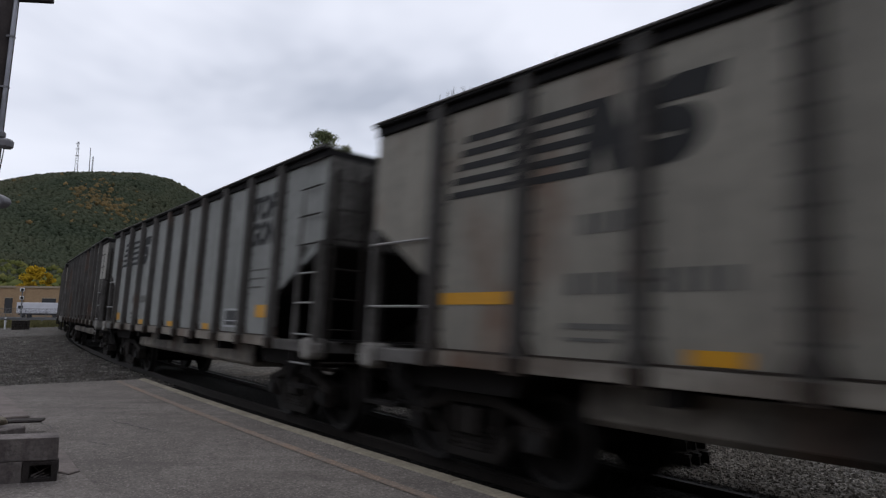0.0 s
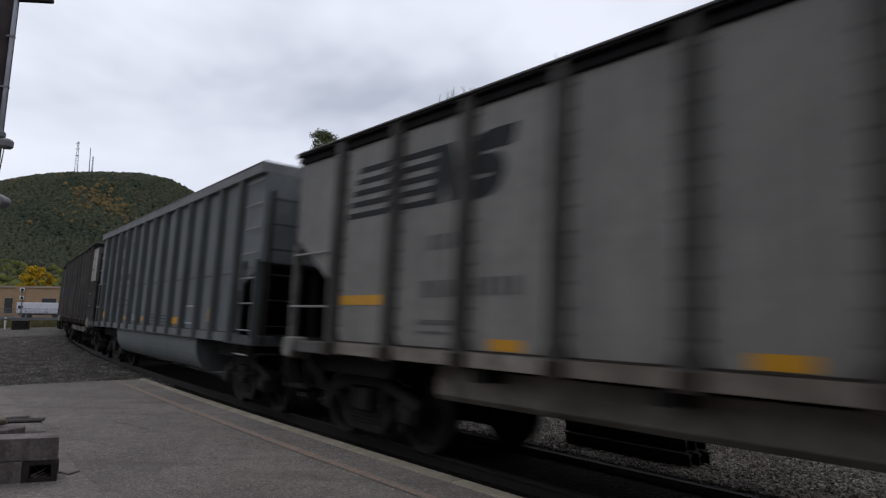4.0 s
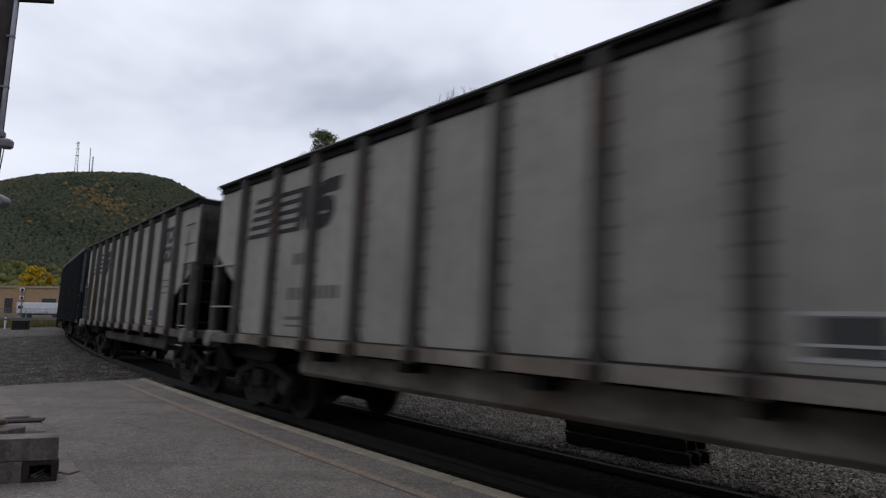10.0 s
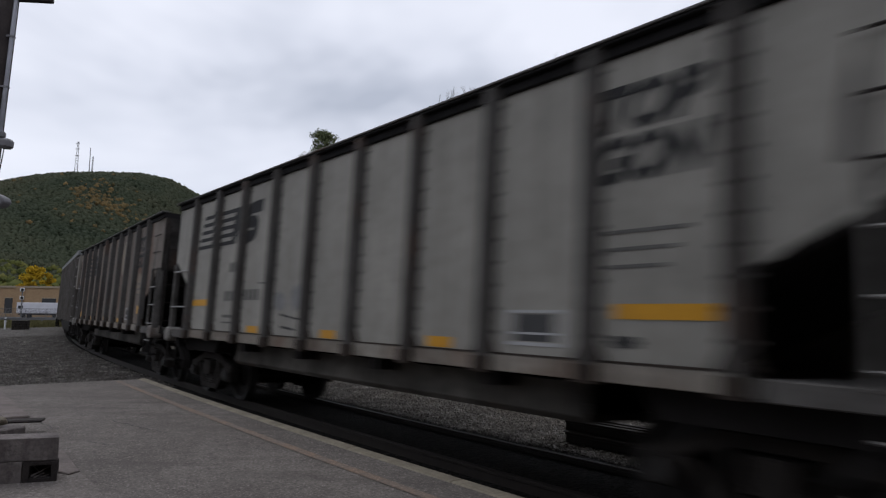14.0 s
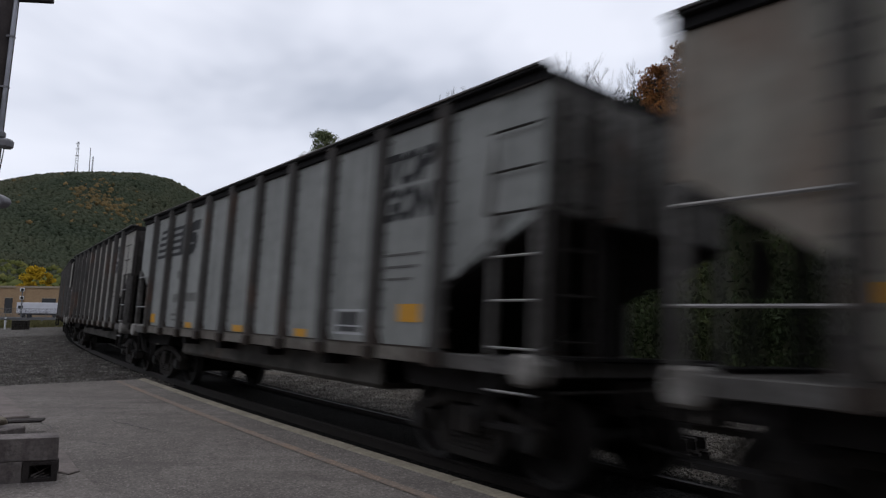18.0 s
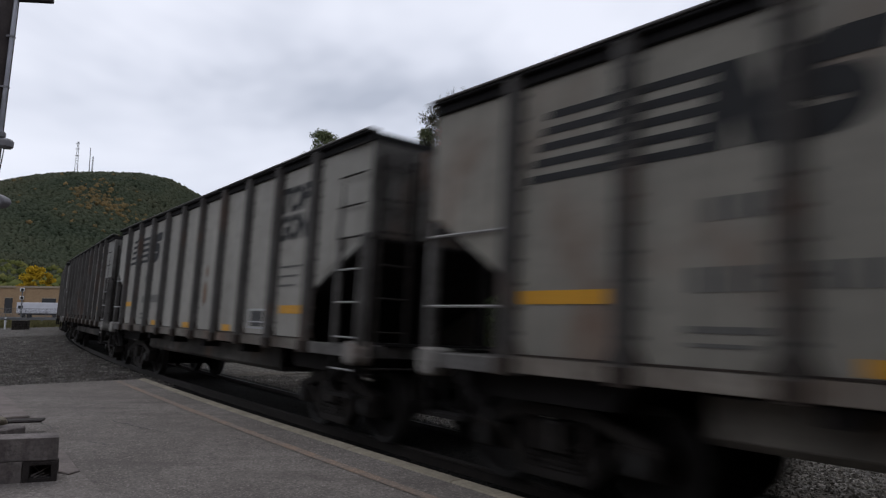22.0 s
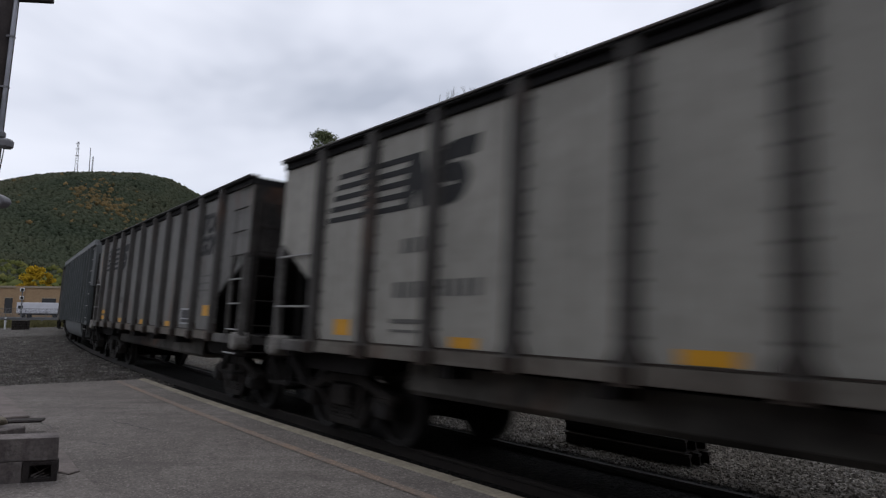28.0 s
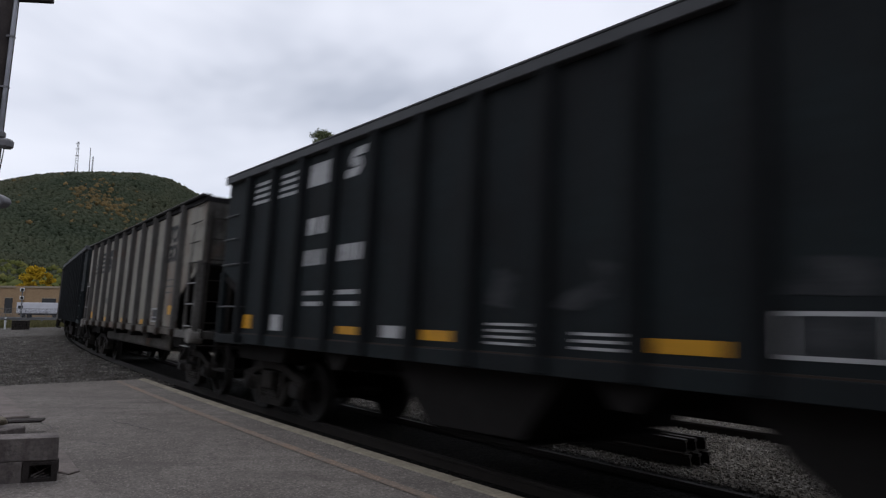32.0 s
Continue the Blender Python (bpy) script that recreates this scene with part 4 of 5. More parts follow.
patch(14, "scrawl", [(4.4, 2.12), (4.85, 2.09), (4.85, 2.07), (4.4, 2.10)], SPRAY, "thin black scrawled line")
patch(14, "soot_stain", blob(11.45, 1.44, 0.16, 0.06, 9), SPRAY, "small black smudge")
patch(22, "rust_patch", blob(7.82, 1.98, 0.10, 0.24, 10), RUSTY, "brown rust scab")
patch(22, "rust_patch", blob(7.85, 2.40, 0.06, 0.12, 12), RUSTY, "small brown rust scab")
patch(8, "rust_patch", blob(0.84, 3.0, 0.14, 0.6, 13), FAINT_RUST, "brown rust bleeding down the end plate")
patch(9, "rust_patch", blob(0.86, 2.7, 0.12, 0.42, 24), FAINT_RUST, "brown rust on the end plate")
patch(9, "rust_patch", blob(0.74, 3.2, 0.09, 0.52, 14), RUST_WASH, "brown rust on the end plate")
patch(28, "rust_patch", blob(0.55, 3.15, 0.2, 0.5, 15), RUST_WASH, "brown rust on the end plate")
patch(15, "rust_patch", blob(11.6, 2.3, 0.4, 0.3, 16), FAINT_RUST, "broad brown rust stain")
patch(15, "rust_patch", blob(9.2, 3.1, 0.4, 0.5, 17), FAINT_RUST, "broad brown rust stain")
patch(30, "scrawl", blob(3.3, 2.1, 0.2, 0.1, 18), HAZE, "faint scrawl")

for u, z, ru, rz, n in ((5.55, 1.78, 0.16, 0.22, 31), (6.5, 1.80, 0.2, 0.2, 32), (7.5, 1.85, 0.28, 0.2, 33), (8.6, 1.82, 0.26, 0.24, 34), (9.35, 1.9, 0.3, 0.14, 35), (9.7, 2.1, 0.24, 0.16, 36)):
    patch(13, "chalk_scrawl", blob(u, z, ru, rz, n), CHALK, "smudged chalk scrawl")

# ---------------------------------------------------------------- ground, track, platform
GRAVEL = stones("grey_gravel_yard", ((0.025, 0.023, 0.02), (0.062, 0.056, 0.05), (0.10, 0.091, 0.083), (0.18, 0.166, 0.152)), 24.0, 1.0, 0.018, stain=(0.055, 0.05, 0.042))
BALLAST = stones("pale_track_ballast", ((0.028, 0.026, 0.023), (0.066, 0.06, 0.053), (0.105, 0.097, 0.087), (0.24, 0.222, 0.20)), 22.0, 1.0, 0.02, stain=(0.085, 0.066, 0.045))
# oily, sooty stones, darkened further to hold the shadow under the train
SHADED_SOOTY_BALLAST = stones("shade_darkened_sooty_ballast", ((0.008, 0.008, 0.007), (0.013, 0.012, 0.011), (0.018, 0.017, 0.015), (0.026, 0.024, 0.022)), 24.0, 1.0, 0.04)
ASPHALT = material("worn_grey_asphalt", (0.195, 0.174, 0.158), 0.92, dark=(0.115, 0.10, 0.09), scale=0.7, amount=0.9, bump=0.5, bump_scale=150, grain=0.55, smear=0.75)
CURB = material("pale_concrete_edge", (0.275, 0.24, 0.18), 0.85, dark=(0.15, 0.13, 0.10), scale=3, amount=0.8, bump=0.3)
FADED_LINE = material("faded_ochre_line_paint", (0.245, 0.172, 0.122), 0.9, dark=(0.175, 0.152, 0.135), scale=3.0, amount=1.0, grain=0.5)
RAIL_STEEL = material("brown_rail_steel", (0.03, 0.024, 0.02), 0.7, 0.2, scale=6, amount=0.6)
TIE_WOOD = material("creosoted_tie_wood", (0.028, 0.023, 0.019), 0.9, scale=5, amount=0.7, bump=0.4, bump_scale=40)
GREY_TIMBER = material("weathered_grey_timber", (0.225, 0.196, 0.185), 0.9, dark=(0.07, 0.06, 0.058), scale=3, amount=0.9, streak=0.4, bump=0.6, bump_scale=30)
PINK_STONE = material("pinkish_concrete_footing", (0.20, 0.168, 0.155), 0.9, dark=(0.10, 0.086, 0.078), scale=4, amount=0.8, bump=0.4)
APRON = material("pale_worn_concrete", (0.215, 0.192, 0.176), 0.92, dark=(0.14, 0.122, 0.11), scale=1.3, amount=0.9, bump=0.4, bump_scale=150, grain=0.5)
ROTTEN = material("rotten_dark_timber", (0.06, 0.05, 0.047), 0.95, dark=(0.02, 0.017, 0.016), scale=9, amount=0.9, bump=0.8, bump_scale=40)
DRY_GRASS = leafy("dry_roadside_grass", ((0.05, 0.055, 0.02), (0.12, 0.11, 0.05), (0.18, 0.16, 0.08)), 0.8)


def strip(name, s0, s1, o0, o1, z0, z1, mat, step=2.0, z_bottom=None):
    """A band of ground that follows the track; with a bottom it becomes a slab."""
    n = max(2, int(abs(s1 - s0) / step))
    g = Geo()
    rows = []
    for i in range(n + 1):
        s = s0 + (s1 - s0) * i / n
        row = [on_track(s, o0, z0), on_track(s, o1, z1)]
        if z_bottom is not None:
            row += [on_track(s, o1, z_bottom), on_track(s, o0, z_bottom)]
        rows.append(row)
    k = len(rows[0])
    c = [p for r in rows for p in r]
    f = []
    for i in range(n):
        for j in range(k if k > 2 else 1):
            a, b = i * k + j, i * k + (j + 1) % k
            f.append((a, b, b + k, a + k))
    if k > 2:
        f += [(0, 1, 2, 3), tuple(n * k + j for j in (3, 2, 1, 0))]
    g.add(c, f)
    ob = new(name, g.mesh(name, mat))
    return ob


def ground_mesh():
    """One sheet to the horizon, finer near the camera, with small swells."""
    g = Geo()
    radii = [0.0, 3, 5, 7, 9, 11, 13, 16, 20, 25, 32, 40, 52, 68, 90, 120, 170, 240, 400, 800, 1600, 3500]
    n = 72
    c = []
    for r in radii[1:]:
        for j in range(n):
            a = 2 * math.pi * j / n
            x, y = r * math.cos(a), r * math.sin(a)
            z = -0.24 + 0.05 * noise.noise((x * 0.25, y * 0.25, 0.0))
            c.append((x, y, z))
    c.append((0, 0, -0.24))
    f = [(len(c) - 1, j, (j + 1) % n) for j in range(n)]
    for i in range(len(radii) - 2):
        for j in range(n):
            f.append((i * n + j, (i + 1) * n + j, (i + 1) * n + (j + 1) % n, i * n + (j + 1) % n))
    g.add(c, f)
    return g


tagged(new("ground", ground_mesh().mesh("ground", GRAVEL)), "flat grey gravel yard reaching to the hills", "ground", kind="structure")
# the dark strip carries the train's shadow as well as soot
tagged(strip("track_bed", -200, 60, -1.25, 1.66, -0.16, -0.12, SHADED_SOOTY_BALLAST), "sooty ballast with the train's shade in its colour", "track bed", kind="structure")
tagged(strip("ballast_shoulder", -200, 60, -9.0, -1.252, -0.19, -0.15, BALLAST), "pale crushed-stone ballast beside the track", "ballast", kind="structure")
tagged(strip("gravel_verge", -200, -4.49, 1.02, 6.0, -0.06, -0.2, GRAVEL), "grey gravel verge along the curve", "gravel", kind="structure")

# loose stones near the camera
rs = random.Random(5)


def pebble_stuff(name, count, s_rng, off_rng, z, size, mat, label, slope=0.0):
    base = [(1, 0, 0), (-1, 0, 0), (0, 1, 0), (0, -1, 0), (0, 0, 1), (0, 0, -1)]
    tri = [(0, 2, 4), (2, 1, 4), (1, 3, 4), (3, 0, 4), (2, 0, 5), (1, 2, 5), (3, 1, 5), (0, 3, 5)]
    v, f = [], []
    for _ in range(count):
        s, o = rs.uniform(*s_rng), rs.uniform(*off_rng)
        p = on_track(s, o, z + slope * (o - off_rng[0]) + rs.uniform(-0.008, 0.014))
        e = Euler((rs.uniform(0, 6), rs.uniform(0, 6), rs.uniform(0, 6))).to_matrix()
        k = rs.uniform(*size)
        sc = (k, k * rs.uniform(0.6, 1.0), k * rs.uniform(0.5, 0.9))
        b = len(v)
        for q in base:
            w = e @ Vector((q[0] * sc[0] * rs.uniform(0.7, 1.15), q[1] * sc[1] * rs.uniform(0.7, 1.15), q[2] * sc[2]))
            v.append((p.x + w.x, p.y + w.y, p.z + w.z))
        f += [tuple(i + b for i in t) for t in tri]
    me = bpy.data.meshes.new(name)
    me.from_pydata(v, [], f)
    me.materials.append(mat)
    return tagged(new(name, me), label, "stones", kind="stuff")


DARK_STONE = leafy("dark_grey_stone", ((0.045, 0.041, 0.036), (0.09, 0.082, 0.074), (0.15, 0.138, 0.125), (0.31, 0.288, 0.26)), 2.0)
STONE_MIX = leafy("mixed_grey_stone", ((0.055, 0.05, 0.043), (0.11, 0.10, 0.088), (0.18, 0.165, 0.147), (0.39, 0.362, 0.325)), 2.0)
pebble_stuff("ballast_stones", 52000, (-7, 12), (-6.5, -1.15), -0.178, (0.012, 0.034), STONE_MIX, "loose pale ballast stones beyond the track", 0.005)
pebble_stuff("verge_stones", 30000, (-38, -4.6), (1.03, 5.0), -0.05, (0.014, 0.046), DARK_STONE, "loose gravel stones on the verge", -0.028)


def rail_profile():
    return [(-0.07, 0.0), (0.07, 0.0), (0.07, 0.012), (0.012, 0.03), (0.010, 0.125), (0.035, 0.135), (0.035, 0.165), (-0.035, 0.165), (-0.035, 0.135), (-0.010, 0.125), (-0.012, 0.03), (-0.07, 0.012)]


def build_track(name, off, tilt, label, s0, s1, ties):
    root = new(name)
    c = math.tan(radians(tilt))
    for side in (-0.7525, 0.7525):
        g = Geo()
        prof = rail_profile()
        n, k = 66, len(rail_profile())
        pts = []
        for i in range(n + 1):
            s = s0 + (s1 - s0) * i / n
            for o, z in prof:
                pts.append(on_track(s, off + side + o, z - 0.165 - 0.034 + side * c))
        f = [(i * k + j, i * k + (j + 1) % k, (i + 1) * k + (j + 1) % k, (i + 1) * k + j) for i in range(n) for j in range(k)]
        g.add(pts, f)
        part("rail", g, RAIL_STEEL, root, "brown steel rail")
    tie = Geo().box(-0.11, 0.11, -1.3, 1.3, -0.17, 0.0).mesh("tie", TIE_WOOD, 0.012)
    plate = Geo().box(-0.09, 0.09, -0.16, 0.16, 0.0, 0.018).mesh("tie_plate", RAIL_STEEL)
    for i in range(ties):
        s = -24.0 + i * 0.55
        p = on_track(s, off, -0.2)
        m = pose(p.x, p.y, p.z, -tilt, 0, -math.degrees(heading(s)))
        t = part("tie", tie, None, root, at=m)
        for side in (-0.7525, 0.7525):
            part("tie_plate", plate, None, t, at=Matrix.Translation((0, side, 0)))
    tagged(root, label, "railway track", kind="structure")
    return root


build_track("main_track", 0.0, CANT, "curved main track with brown rails on dark ties", -200, 60, 70)
build_track("far_track", -5.0, 0.0, "second track with brown rails beyond the train", -120, 60, 75)

# platform: asphalt slab, pale edge, faded line
EDGE = 1.69
plat = strip("platform", -4.47, 40, EDGE + 0.155, 30.0, 0.15, 0.16, ASPHALT, 1.5, -0.24)
tagged(plat, "worn grey asphalt platform beside the track", "platform", kind="structure")
edge = new("platform_edge")
tagged(edge, "pale concrete kerb along the platform edge", "platform edge", kind="structure")
s = -4.5
while s < 14:
    ln = 1.83
    g = Geo()
    a = [on_track(s + 0.004, EDGE, 0.165), on_track(s + 0.004, EDGE + 0.15, 0.16), on_track(s + ln, EDGE + 0.15, 0.16), on_track(s + ln, EDGE, 0.165)]
    g.add(a + [Vector((p.x, p.y, -0.22)) for p in a], [(0, 1, 2, 3), (7, 6, 5, 4), (0, 4, 5, 1), (1, 5, 6, 2), (2, 6, 7, 3), (3, 7, 4, 0)])
    part("edge_block", g, CURB, edge, bevel=0.012)
    s += ln + 0.006
tagged(strip("platform_line", -4.2, 20, EDGE + 0.555, EDGE + 0.665, 0.1565, 0.1567, FADED_LINE, 1.0), "faded ochre safety line on the asphalt", "painted line", kind="structure")

# cracks and tar seams in the asphalt
tar = material("dark_tar_seam", (0.05, 0.048, 0.047), 0.8, scale=10, amount=0.6)
for s0, o0, s1, o1 in ((2.6, 4.05, 2.95, 3.9), (1.2, 3.5, 2.6, 3.15), (0.4, 4.4, 1.5, 4.2),):
    g = Geo()
    n = 14
    pts = []
    for i in range(n + 1):
        u = i / n
        w = 0.004 + 0.004 * rs.random()
        j = 0.05 * (rs.random() - 0.5)
        pts += [on_track(s0 + (s1 - s0) * u, o0 + (o1 - o0) * u + j - w, 0.1585), on_track(s0 + (s1 - s0) * u + 0.01, o0 + (o1 - o0) * u + j + w, 0.1585)]
    g.add(pts, [(2 * i, 2 * i + 1, 2 * i + 3, 2 * i + 2) for i in range(n)])
    tagged(new("asphalt_crack", g.mesh("asphalt_crack", tar)), "dark crack running across the asphalt", "crack", kind="structure")

# unseen wall and canopy behind the camera, added to dim the train's sides
BRICK = material("brown_wall_brick", (0.16, 0.105, 0.08), 0.9, scale=1.2, amount=0.6)
ROOFING = material("dark_canopy_boards", (0.07, 0.06, 0.055), 0.9, scale=2, amount=0.6)
g = Geo().box(-60, 30, -5.3, -5.0, 0.1, 7.0)
tagged(new("wall_station", g.mesh("wall_station", BRICK)), "unseen brown brick wall added to block sky light", "wall", kind="structure")
g = Geo().box(-60, 30, -4.99, -0.6, 4.5, 4.7)
tagged(new("station_canopy", g.mesh("station_canopy", ROOFING)), "unseen dark canopy added to block sky light", "canopy", kind="structure")
for x in (-14.0, 6.0, 18.0):
    post = Geo().box(x - 0.12, x + 0.12, -1.1, -0.86, 0.155, 4.5)
    tagged(new("canopy_post", post.mesh("canopy_post", ROOFING, 0.02)), "unseen square post under the added canopy", "post", "canopy posts")

# ---------------------------------------------------------------- timber border on the platform


def beam(name, p0, p1, w, h, mat, parent=None, label="", bevel=0.015, skew=0.0):
    """A squared timber from p0 to p1, both at the middle of its underside."""
    p0, p1 = Vector(p0), Vector(p1)
    d = (p1 - p0)
    ln = d.length
    yaw = math.degrees(math.atan2(d.y, d.x))
    g = Geo().prism([(0, -w / 2), (ln, -w / 2), (ln - skew, w / 2), (0, w / 2)], 0, h, "z")
    ob = part(name, g, mat, parent, label, bevel)
    ob.matrix_basis = pose(p0.x, p0.y, p0.z, 0, 0, yaw)
    return ob


border = new("timber_border")
border.location = (-0.1, 0.15, 0.0)
tagged(border, "weathered grey timber bed border stacked two high", "timber border")
# two timbers across the near end, one over the other
beam("timber", (-5.4, 5.42, 0.157), (-3.648, 5.94, 0.157), 0.26, 0.185, GREY_TIMBER, border, bevel=0.005)
g = Geo()
for x0, x1, z0, z1 in ((0, 0.275, 0, 0.035), (0, 0.275, 0.15, 0.185), (0, 0.05, 0.035, 0.15), (0.225, 0.275, 0.035, 0.15)):
    g.prism([(x0, -0.13), (x1, -0.13), (x1 - (0.07 if x1 > 0.27 else 0), 0.13), (x0, 0.13)], z0, z1, "z")
g.box(0.04, 0.19, 0.0, 0.12, 0.03, 0.155)
hollow = part("end_block", g, ROTTEN, border, "dark rotten hollow timber end")
hollow.matrix_basis = pose(-3.643, 5.942, 0.157, 0, 0, 16.6)
for a, b in (((0.06, -0.10, 0.05), (0.2, -0.05, 0.12)), ((0.09, -0.11, 0.04), (0.17, -0.09, 0.075)), ((0.12, -0.08, 0.03), (0.22, -0.06, 0.06)), ((0.07, -0.06, 0.13), (0.12, -0.04, 0.06))):
    part("splinter", Geo().tube(a, b, 0.008, 0.003, n=5), GREY_TIMBER, hollow)
beam("timber", (-5.5, 5.40, 0.345), (-3.383, 6.03, 0.345), 0.27, 0.20, GREY_TIMBER, border, bevel=0.005, skew=0.075)
beam("coping", (-5.75, 9.05, 0.157), (-8.98, 13.0, 0.157), 0.32, 0.06, PINK_STONE, border, "pinkish coping along the border")
beam("timber", (-4.75, 7.3, 0.157), (-5.9, 7.75, 0.157), 0.5, 0.2, GREY_TIMBER, border)
footing = Geo().prism([(-3.42, 6.39), (-3.46, 6.26), (-3.62, 6.36), (-4.3, 7.25), (-4.08, 7.27)], 0.157, 0.176, "z")
tagged(part("concrete_footing", footing, PINK_STONE, None, bevel=0.01), "pinkish broken concrete footing beside the timbers", "footing")
apron = Geo().prism([(-6.0, 4.6), (-2.1, 4.6), (-2.74, 5.57), (-2.94, 5.82), (-3.42, 6.38), (-3.6, 6.30), (-6.0, 5.6)], 0.10, 0.1605, "z")
tagged(new("concrete_apron", apron.mesh("concrete_apron", APRON)), "pale worn concrete apron beside the asphalt", "pavement", kind="structure")
plank = beam("loose_plank", (-6.6, 7.95, 0.28), (-5.02, 8.45, 0.28), 0.2, 0.035, ROTTEN)
tagged(plank, "dark weathered plank lying across the timbers", "plank")
for q, r in (((-5.0, 7.58, 0.415), 0.085), ((-5.22, 7.66, 0.42), 0.1), ((-5.45, 7.72, 0.415), 0.09), ((-5.12, 7.48, 0.40), 0.07), ((-5.65, 7.8, 0.415), 0.1)):
    bm = bmesh.new()
    bmesh.ops.create_icosphere(bm, subdivisions=2, radius=r)
    for v in bm.verts:
        v.co *= 0.8 + 0.5 * noise.noise(v.co * 9 + Vector(q))
        v.co.z *= 0.7
    me = bpy.data.meshes.new("rubble_stone")
    bm.to_mesh(me)
    bm.free()
    me.materials.append(CURB)
    ob = new("rubble_stone", me)
    ob.location = q
    tagged(ob, "pale lump of broken concrete on the timbers", "stone", "rubble on the timbers")

# ---------------------------------------------------------------- timber pole with conduit and fittings
POLE_WOOD = material("dark_weathered_pole_wood", (0.055, 0.045, 0.042), 0.9, dark=(0.025, 0.02, 0.02), scale=4, amount=0.9, streak=0.5, bump=0.6, bump_scale=25)
GALV = material("galvanised_conduit", (0.33, 0.33, 0.36), 0.5, 0.4, scale=8, amount=0.5)
BOX_GREY = material("grey_fitting_paint", (0.20, 0.195, 0.205), 0.6, scale=8, amount=0.5)
pole = new("utility_pole")
pole.location = (-6.25, 8.6, 0.15)
pole.rotation_euler = (0, radians(2.6), 0)
tagged(pole, "dark wooden utility pole with conduit and grey fittings", "utility pole")
part("shaft", Geo().tube((0, 0, 0), (0.0, 0, 9.0), 0.145, 0.125, n=14), POLE_WOOD, pole, smooth=True)
part("conduit", Geo().tube((0.16, -0.06, 1.0), (0.15, -0.06, 8.0), 0.027, n=8), GALV, pole, "galvanised conduit", smooth=True)
part("upper_box", Geo().box(0.19, 0.34, -0.15, 0.0, 3.67, 3.80).tube((0.2, -0.07, 3.80), (0.2, -0.07, 3.91), 0.04, n=8).box(0.08, 0.2, -0.1, -0.04, 3.71, 3.77), BOX_GREY, pole, "grey junction box", bevel=0.03)
part("lower_lamp", Geo().prism([(0.12, 2.85), (0.33, 2.89), (0.38, 2.95), (0.36, 3.01), (0.25, 3.06), (0.06, 3.04)], -0.16, 0.02), BOX_GREY, pole, "grey floodlight hood", bevel=0.015)
part("cable", Geo().tube((0.25, -0.08, 3.68), (0.2, -0.08, 3.03), 0.007, n=5), TIE_WOOD, pole, "thin black cable")
part("arm", Geo().box(0.12, 0.62, -0.05, 0.03, 5.74, 5.80), TIE_WOOD, pole, "short dark bracket arm", bevel=0.01)
for z in (3.2, 4.5, 5.2):
    part("clamp", Geo().box(0.10, 0.185, -0.095, -0.02, z, z + 0.025), BOX_GREY, pole)

# ---------------------------------------------------------------- stacked rail ends beside the far rail
stack = new("rail_stack")
tagged(stack, "dark stack of old rails lying on the ballast", "rail stack")
for j in range(3):
    for lvl in range(2):
        g = Geo()
        o = -1.72 - 0.17 * j
        prof = [(a * 1.05, b * 1.05) for a, b in rail_profile()]
        pts = [on_track(q, o + a, b - 0.17 + 0.175 * lvl) for q in (4.9 + 0.04 * j, 6.85 - 0.05 * lvl + 0.03 * j) for a, b in prof]
        k = len(prof)
        g.add(pts, [(i, (i + 1) % k, k + (i + 1) % k, k + i) for i in range(k)] + [tuple(range(k)), tuple(range(k, 2 * k))])
        part("old_rail", g, RAIL_STEEL, stack)

# ---------------------------------------------------------------- far yard: building, trailers, fence, posts
TAN_WALL = material("tan_brick_wall", (0.33, 0.225, 0.13), 0.9, dark=(0.25, 0.165, 0.095), scale=0.35, amount=0.6, bump=0.2)
TAN_TRIM = material("pale_parapet_cap", (0.36, 0.30, 0.22), 0.85, scale=2, amount=0.5)
DARK_GLASS = plain("dark_window_glass", (0.02, 0.022, 0.025), 0.15)
WHITE_VAN = material("white_trailer_paint", (0.60, 0.60, 0.64), 0.5, dark=(0.45, 0.45, 0.48), scale=0.8, amount=0.5)
TYRE = plain("black_tyre_rubber", (0.012, 0.012, 0.012), 0.9)
FENCE_GREY = material("galvanised_fence_wire", (0.15, 0.15, 0.155), 0.7, 0.2, scale=3, amount=0.5)
POST_WHITE = plain("white_post_paint", (0.6, 0.6, 0.6), 0.7)

bld = new("warehouse")
bld.location = (-88, 150, -0.24)
tagged(bld, "low tan brick warehouse with flat parapet roof", "building")
part("wall", Geo().box(-60, 30, 0, 25, 0, 6.6), TAN_WALL, bld)
part("roof", Geo().box(-60.3, 30.3, -0.3, 25.3, 6.6, 7.0), TAN_TRIM, bld, "pale parapet cap")
for x in (-8.4, 3.5):
    part("pilaster", Geo().box(x - 0.9, x + 0.9, -0.35, 0, 0, 7.0), TAN_WALL, bld)
for x, w, z0, z1 in ((-11.0, 0.9, 0.8, 4.2), (-1.8, 1.6, 2.6, 4.2), (-20, 1.6, 2.2, 4.2), (8, 1.6, 2.4, 4.2), (16, 1.6, 2.4, 4.2)):
    win = part("window", Geo().box(x - w, x + w, -0.06, 0.02, z0, z1), DARK_GLASS, bld, "dark window")
    part("frame", Geo().box(x - w - 0.12, x + w + 0.12, -0.12, 0.0, z0 - 0.15, z0).box(x - w - 0.12, x + w + 0.12, -0.12, 0.0, z1, z1 + 0.15), TAN_TRIM, win)


def build_trailer(x, y, ln):
    root = new("box_trailer")
    root.location = (x, y, -0.24)
    part("body", Geo().box(0, ln, 0, 2.4, 1.0, 3.0), WHITE_VAN, root, bevel=0.06)
    part("stripe", Geo().box(0.3, 1.2, -0.02, 0.0, 1.9, 2.4), DARK_GLASS, root, "dark window")
